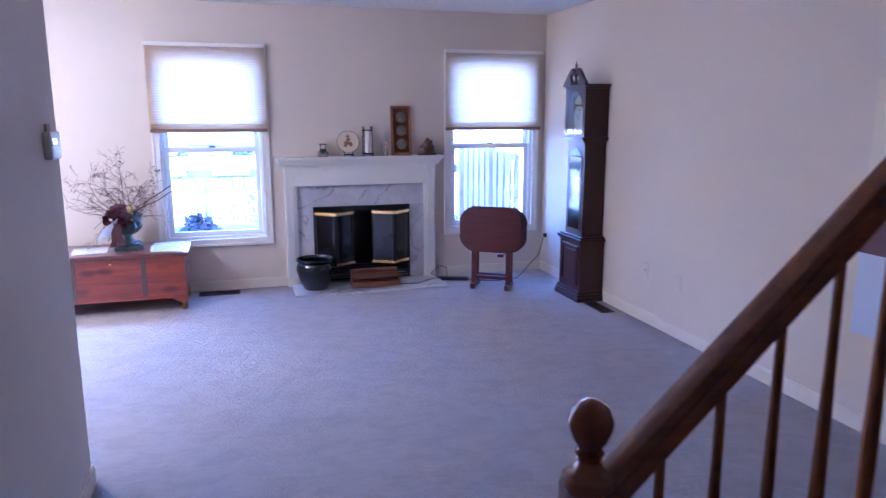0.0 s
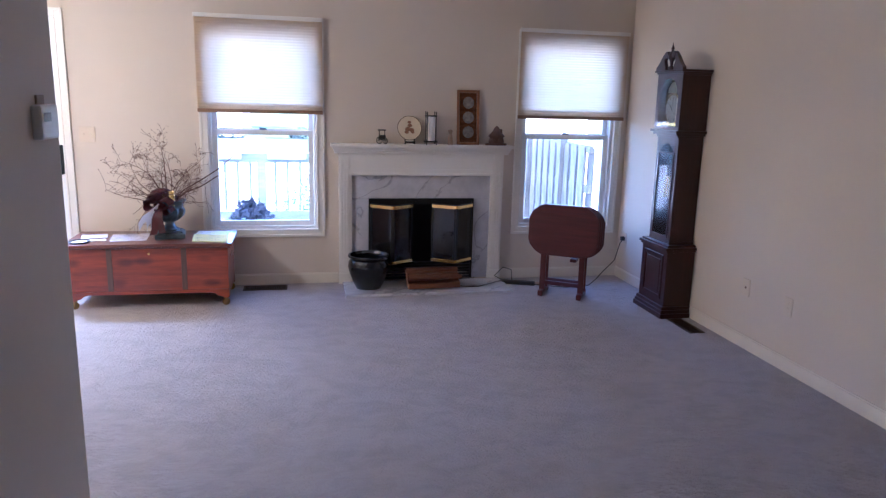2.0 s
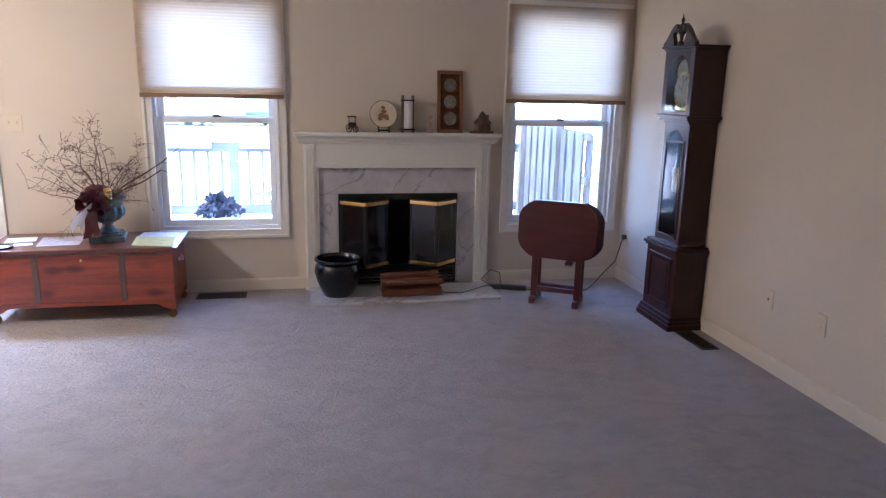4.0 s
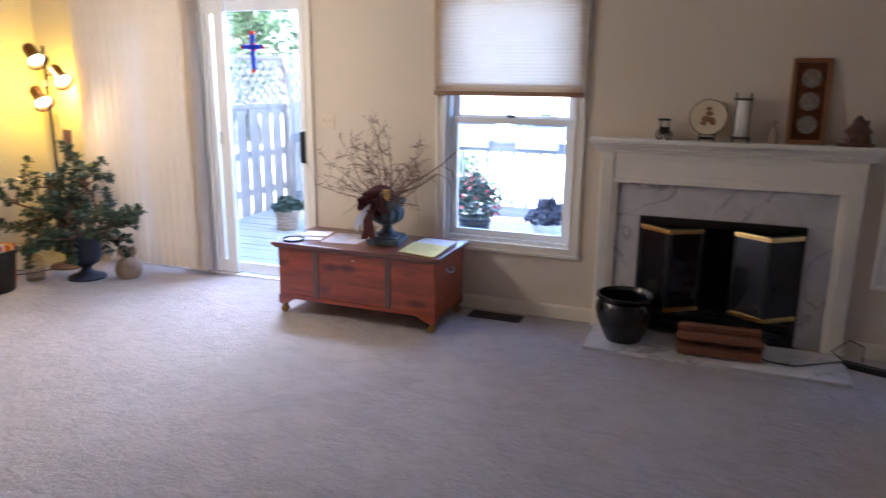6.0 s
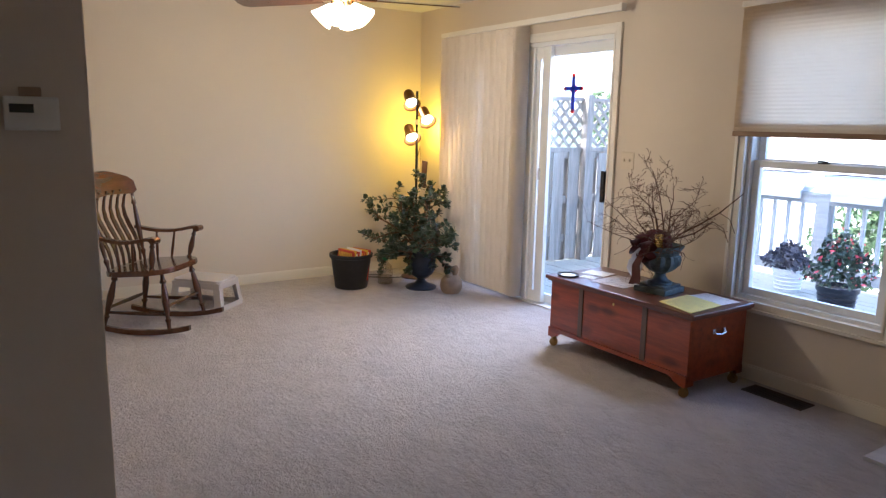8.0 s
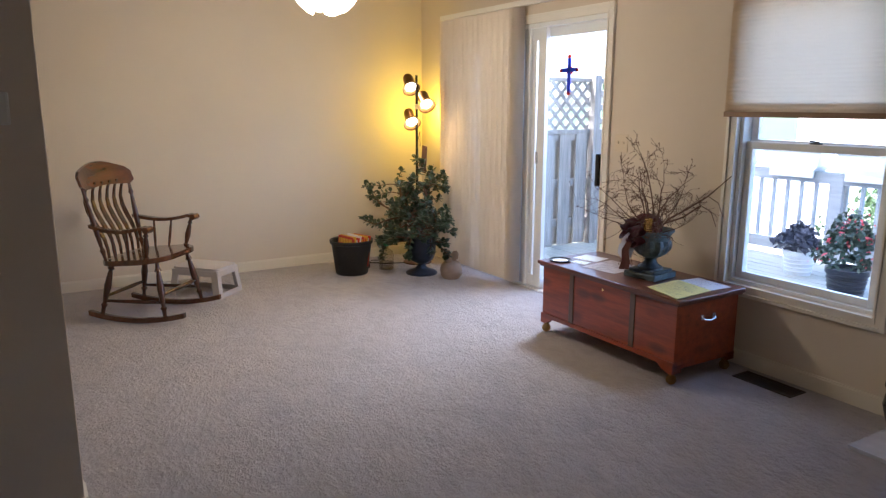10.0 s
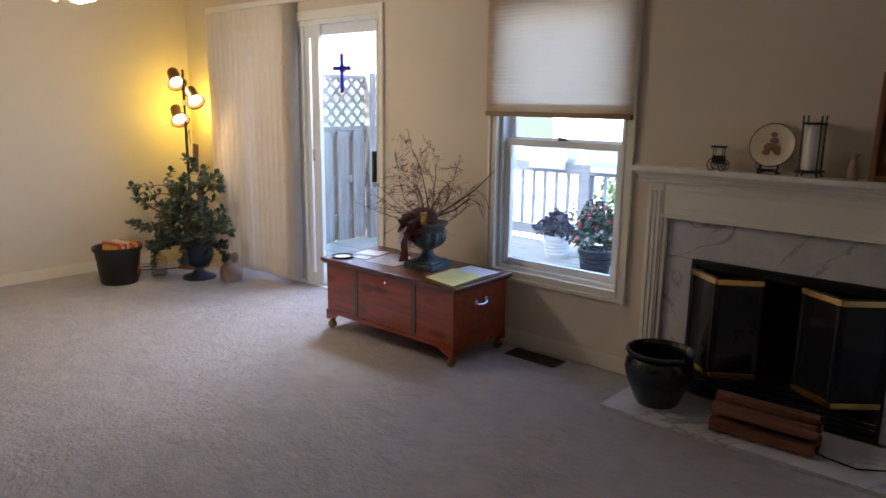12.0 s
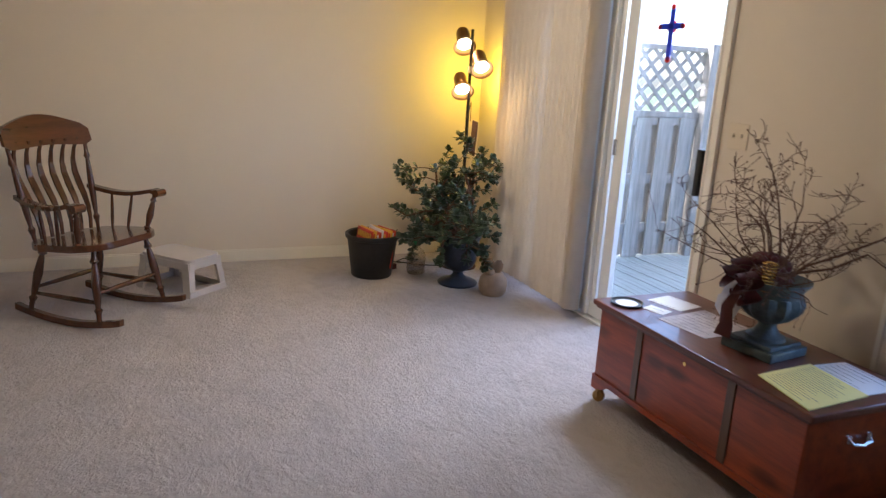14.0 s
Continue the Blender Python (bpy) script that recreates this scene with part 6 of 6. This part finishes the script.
def planter(x):
    ob = thing("rail_planter", "white plastic planter box astride the deck railing", "planter", x, DY1, DZ + 0.906, group="planters on the railing")
    bm = B()
    t = B()
    vs = []
    for z, w, d in ((0.0, 0.24, 0.11), (0.05, 0.29, 0.12), (0.17, 0.31, 0.13), (0.19, 0.325, 0.14)):
        vs.append([t.verts.new(p) for p in ((-w, -d, z), (w, -d, z), (w, d, z), (-w, d, z))])
    t.faces.new(vs[0])
    for a, b in zip(vs, vs[1:]):
        for k in range(4):
            t.faces.new((a[k], a[(k + 1) % 4], b[(k + 1) % 4], b[k]))
    t.faces.new(vs[-1])
    add_to(bm, t)
    box(bm, -0.24, 0.24, -0.105, -0.075, -0.07, 0.01, 0.004)
    box(bm, -0.24, 0.24, 0.075, 0.105, -0.07, 0.01, 0.004)
    part("trough", bm, M_PLANTER, ob)
    part("soil", box(B(), -0.29, 0.29, -0.1, 0.1, 0.185, 0.195), M_SOIL, ob)
    return ob


first = planter(-3.03)
for k in range(1, 8):
    copy_thing(first, pose(-3.03 + 0.8 * k, DY1, DZ + 0.906))


def foliage(name, spread, n, size, material, seed, flowers=None, label=""):
    """A clump of small leaves as one mesh, growing from the origin."""
    r = random.Random(seed)
    V, F = [], []
    for k in range(n):
        a, b, q = r.uniform(0, 6.283), r.uniform(0, 1.5), r.uniform(0.45, 1.0) ** 0.5
        lump = 1 + 0.22 * math.sin(3 * a + seed) + 0.15 * math.sin(5 * b + 2 * a)
        c = Vector((math.cos(a) * math.sin(b) * spread[0], math.sin(a) * math.sin(b) * spread[0], math.cos(b) * spread[1])) * q * lump
        u = Vector((r.gauss(0, 1), r.gauss(0, 1), r.gauss(0, 1))).normalized()
        v = u.orthogonal().normalized()
        s = size * r.uniform(0.6, 1.4)
        i = len(V)
        V.extend([c - u * s, c + v * s * 0.45 + Vector((0, 0, s * 0.1)), c + u * s, c - v * s * 0.45])
        F.append((i, i + 1, i + 2, i + 3))
    me = bpy.data.meshes.new(name)
    me.from_pydata([tuple(v) for v in V], [], F)
    me.materials.append(material)
    return tagged(new(name, me), label, kind="stuff")


def potted(name, label, x, y, r0, h, pot_material, leafmat, spread, seed, flowers=False):
    ob = thing(name, label, "potted plant", x, y, DZ)
    bm = B()
    lathe(bm, [(0.0, 0), (r0 * 0.8, 0), (r0 * 0.82, 0.01), (r0 * 0.97, h * 0.8), (r0 * 1.06, h * 0.82), (r0 * 1.06, h), (r0 * 0.95, h), (r0 * 0.9, h * 0.85), (0, h * 0.85)], 28)
    for k in range(4):
        z = h * (0.15 + 0.16 * k)
        lathe(bm, [(r0 * (0.85 + 0.035 * k), z), (r0 * (0.9 + 0.035 * k), z + 0.006), (r0 * (0.85 + 0.035 * k), z + 0.012)], 28)
    part("flowerpot", bm, pot_material, ob, smooth=True)
    f = foliage("foliage", spread, 900, 0.03, leafmat, seed)
    f.parent = ob
    f.matrix_basis = pose(0, 0, h)
    if flowers:
        g = foliage("blossoms", (spread[0] * 1.06, spread[1] * 1.04), 130, 0.022, M_PETAL, seed + 9)
        g.parent = ob
        g.matrix_basis = pose(0, 0, h)
    return ob


potted("potted_plant", "dark purple-leaved plant in a white ribbed pot on the deck", -1.66, 9.72, 0.14, 0.23, M_PLANTER, M_PURPLE, (0.20, 0.20), 3)
potted("potted_flowers", "red-flowering shrub in a dark blue pot on the deck", -0.98, 9.32, 0.16, 0.24, M_NAVYURN, M_LEAF, (0.25, 0.36), 5, True)
potted("potted_plant", "dark-leaved plant in a white ribbed pot on the deck", -0.25, 9.4, 0.15, 0.22, M_PLANTER, M_PURPLE, (0.22, 0.2), 8)
potted("potted_plant", "small green plant in a grey pot beside the fence", -3.0, 9.0, 0.13, 0.22, M_TAN, M_LEAF, (0.17, 0.1), 12)

for x, s in ((-0.55, 31), (0.35, 32), (-2.95, 33)):
    f = foliage("planter_plant", (0.17, 0.13), 220, 0.025, M_LEAF, s, label="small green plant growing in a railing planter")
    f.matrix_world = pose(x, DY1, DZ + 1.09)
    tagged(f, category="plant")
pc = thing("patio_chair", "white scrolled metal patio chair on the deck", "chair", -2.98, 9.75, DZ, 20)
for x in (-0.2, 0.2):
    for y, s in ((0.2, 1), (-0.2, -1)):
        part("leg", tube(B(), [(x, y * 0.9, 0.42), (x, y * 1.0, 0.30), (x, y * 0.85, 0.18), (x, y * 1.1, 0.05), (x, y * 1.25, 0.01)], 0.012, 8), M_PLANTER, pc, smooth=True)
part("seat", slab(B(), rounded(0.45, 0.45, 0.1, 5), 0.42, 0.435, 0.004), M_PLANTER, pc)
part("back_frame", tube(B(), [(-0.2, -0.2, 0.43), (-0.21, -0.26, 0.7), (-0.12, -0.29, 0.86), (0, -0.3, 0.9), (0.12, -0.29, 0.86), (0.21, -0.26, 0.7), (0.2, -0.2, 0.43)], 0.011, 8), M_PLANTER, pc, smooth=True)
for x in (-0.1, 0.0, 0.1):
    part("back_spindle", tube(B(), [(x, -0.2, 0.43), (x * 1.2, -0.25, 0.65), (x, -0.29, 0.87)], 0.006, 6), M_PLANTER, pc, smooth=True)

# neighbour's bay beside the deck
nb = thing("neighbour_bay", "pale clapboard side bay of the neighbouring house", "house", 3.5, YN + T, 0)
part("wall", box(B(), 0.0, 2.5, 0.0, 1.15, -1.0, 5.2), M_SIDING, nb)
for k in range(40):
    part("clapboard", box(B(), -0.014, -0.001, 0.0, 1.15, -0.9 + 0.15 * k, -0.765 + 0.15 * k), M_SIDING, nb)

structure("ground", box(B(), -400, 400, -400, 900, -1.3, -1.0), M_GRASS)
bm = B()
box(bm, -90, 90, 12, 44, -1.0, -0.99)
structure("road", bm, M_ROAD)


def far_house(x, y, w, d, h, label):
    ob = thing("townhouse", label, "house", x, y, -1.0)
    part("wall", box(B(), -w / 2, w / 2, 0, d, 0, h), M_SIDING, ob)
    slab_bm = slab(B(), [(-0.4, h), (d + 0.4, h), (d / 2, h + 2.4)], -w / 2 - 0.3, w / 2 + 0.3, 0, pose(0, 0, 0, 90, 0, 90))
    part("roof", slab_bm, M_BRICK, ob)
    n = max(2, int(w / 2.6))
    for fl_ in range(2):
        for k in range(n):
            wx = -w / 2 + w * (k + 0.5) / n
            bm = B()
            ring(bm, wx - 0.55, wx + 0.55, 1.0 + 2.7 * fl_, 2.4 + 2.7 * fl_, 0.09, -0.05, 0.0, 0)
            wf = part("window", bm, M_TRIM, ob)
            part("pane", box(B(), wx - 0.46, wx + 0.46, -0.03, -0.015, 1.09 + 2.7 * fl_, 2.31 + 2.7 * fl_), M_FARPANE, wf)


far_house(-14, 46, 22, 9, 5.6, "pale two-storey townhouse row with a brown roof")
far_house(12, 50, 18, 9, 5.4, "pale two-storey townhouse with a brown roof across the road")


def tree(x, y, h, seed):
    ob = thing("tree", "leafy green tree beyond the deck", "tree", x, y, -1.0, group="trees beyond the deck")
    r = random.Random(seed)
    bm = B()
    tube(bm, [(0, 0, 0), (0.1, 0, h * 0.25), (0, 0.1, h * 0.55), (0.1, 0, h * 0.8)], [h * 0.035, h * 0.027, h * 0.016, h * 0.006], 8)
    for k in range(7):
        a = k * 2.4
        z = h * (0.3 + 0.06 * k)
        tube(bm, [(0, 0, z), (math.cos(a) * h * 0.12, math.sin(a) * h * 0.12, z + h * 0.08), (math.cos(a) * h * 0.25, math.sin(a) * h * 0.25, z + h * 0.2)], [h * 0.012, h * 0.008, h * 0.003], 6)
    part("trunk", bm, M_BARK, ob)
    V, F = [], []
    clumps = [(Vector((r.gauss(0, 0.16), r.gauss(0, 0.16), r.uniform(0.38, 0.95))) * h, h * r.uniform(0.09, 0.17)) for _ in range(16)]
    for c, s in clumps:
        for _ in range(220):
            u = Vector((r.gauss(0, 1), r.gauss(0, 1), r.gauss(0, 1))).normalized()
            p = c + u * s * r.uniform(0.5, 1) ** 0.5
            w = Vector((r.gauss(0, 1), r.gauss(0, 1), r.gauss(0, 1))).normalized()
            v = w.orthogonal().normalized()
            q = 0.12 * h / 6 * r.uniform(0.6, 1.4)
            i = len(V)
            V.extend([p - w * q, p + v * q * 0.5, p + w * q, p - v * q * 0.5])
            F.append((i, i + 1, i + 2, i + 3))
    me = bpy.data.meshes.new("crown")
    me.from_pydata([tuple(v) for v in V], [], F)
    me.materials.append(M_FOLIAGE)
    cr_ = new("crown", me)
    cr_.parent = ob
    tagged(cr_, kind="stuff")


tree(-9.5, 16, 3.1, 1)
tree(-4.5, 33, 7, 2)
tree(4, 36, 8, 3)
tree(-22, 34, 8, 4)
sb = thing("shrub", "low green shrub beyond the railing", "shrub", -3.2, 14.5, -1.0)
f = foliage("foliage", (1.0, 1.3), 1500, 0.06, M_FOLIAGE, 21)
f.parent = sb
sb = thing("shrub", "low green shrub on the lawn", "shrub", 1.0, 15.5, -1.0)
f = foliage("foliage", (1.1, 1.1), 1500, 0.06, M_FOLIAGE, 22)
f.parent = sb
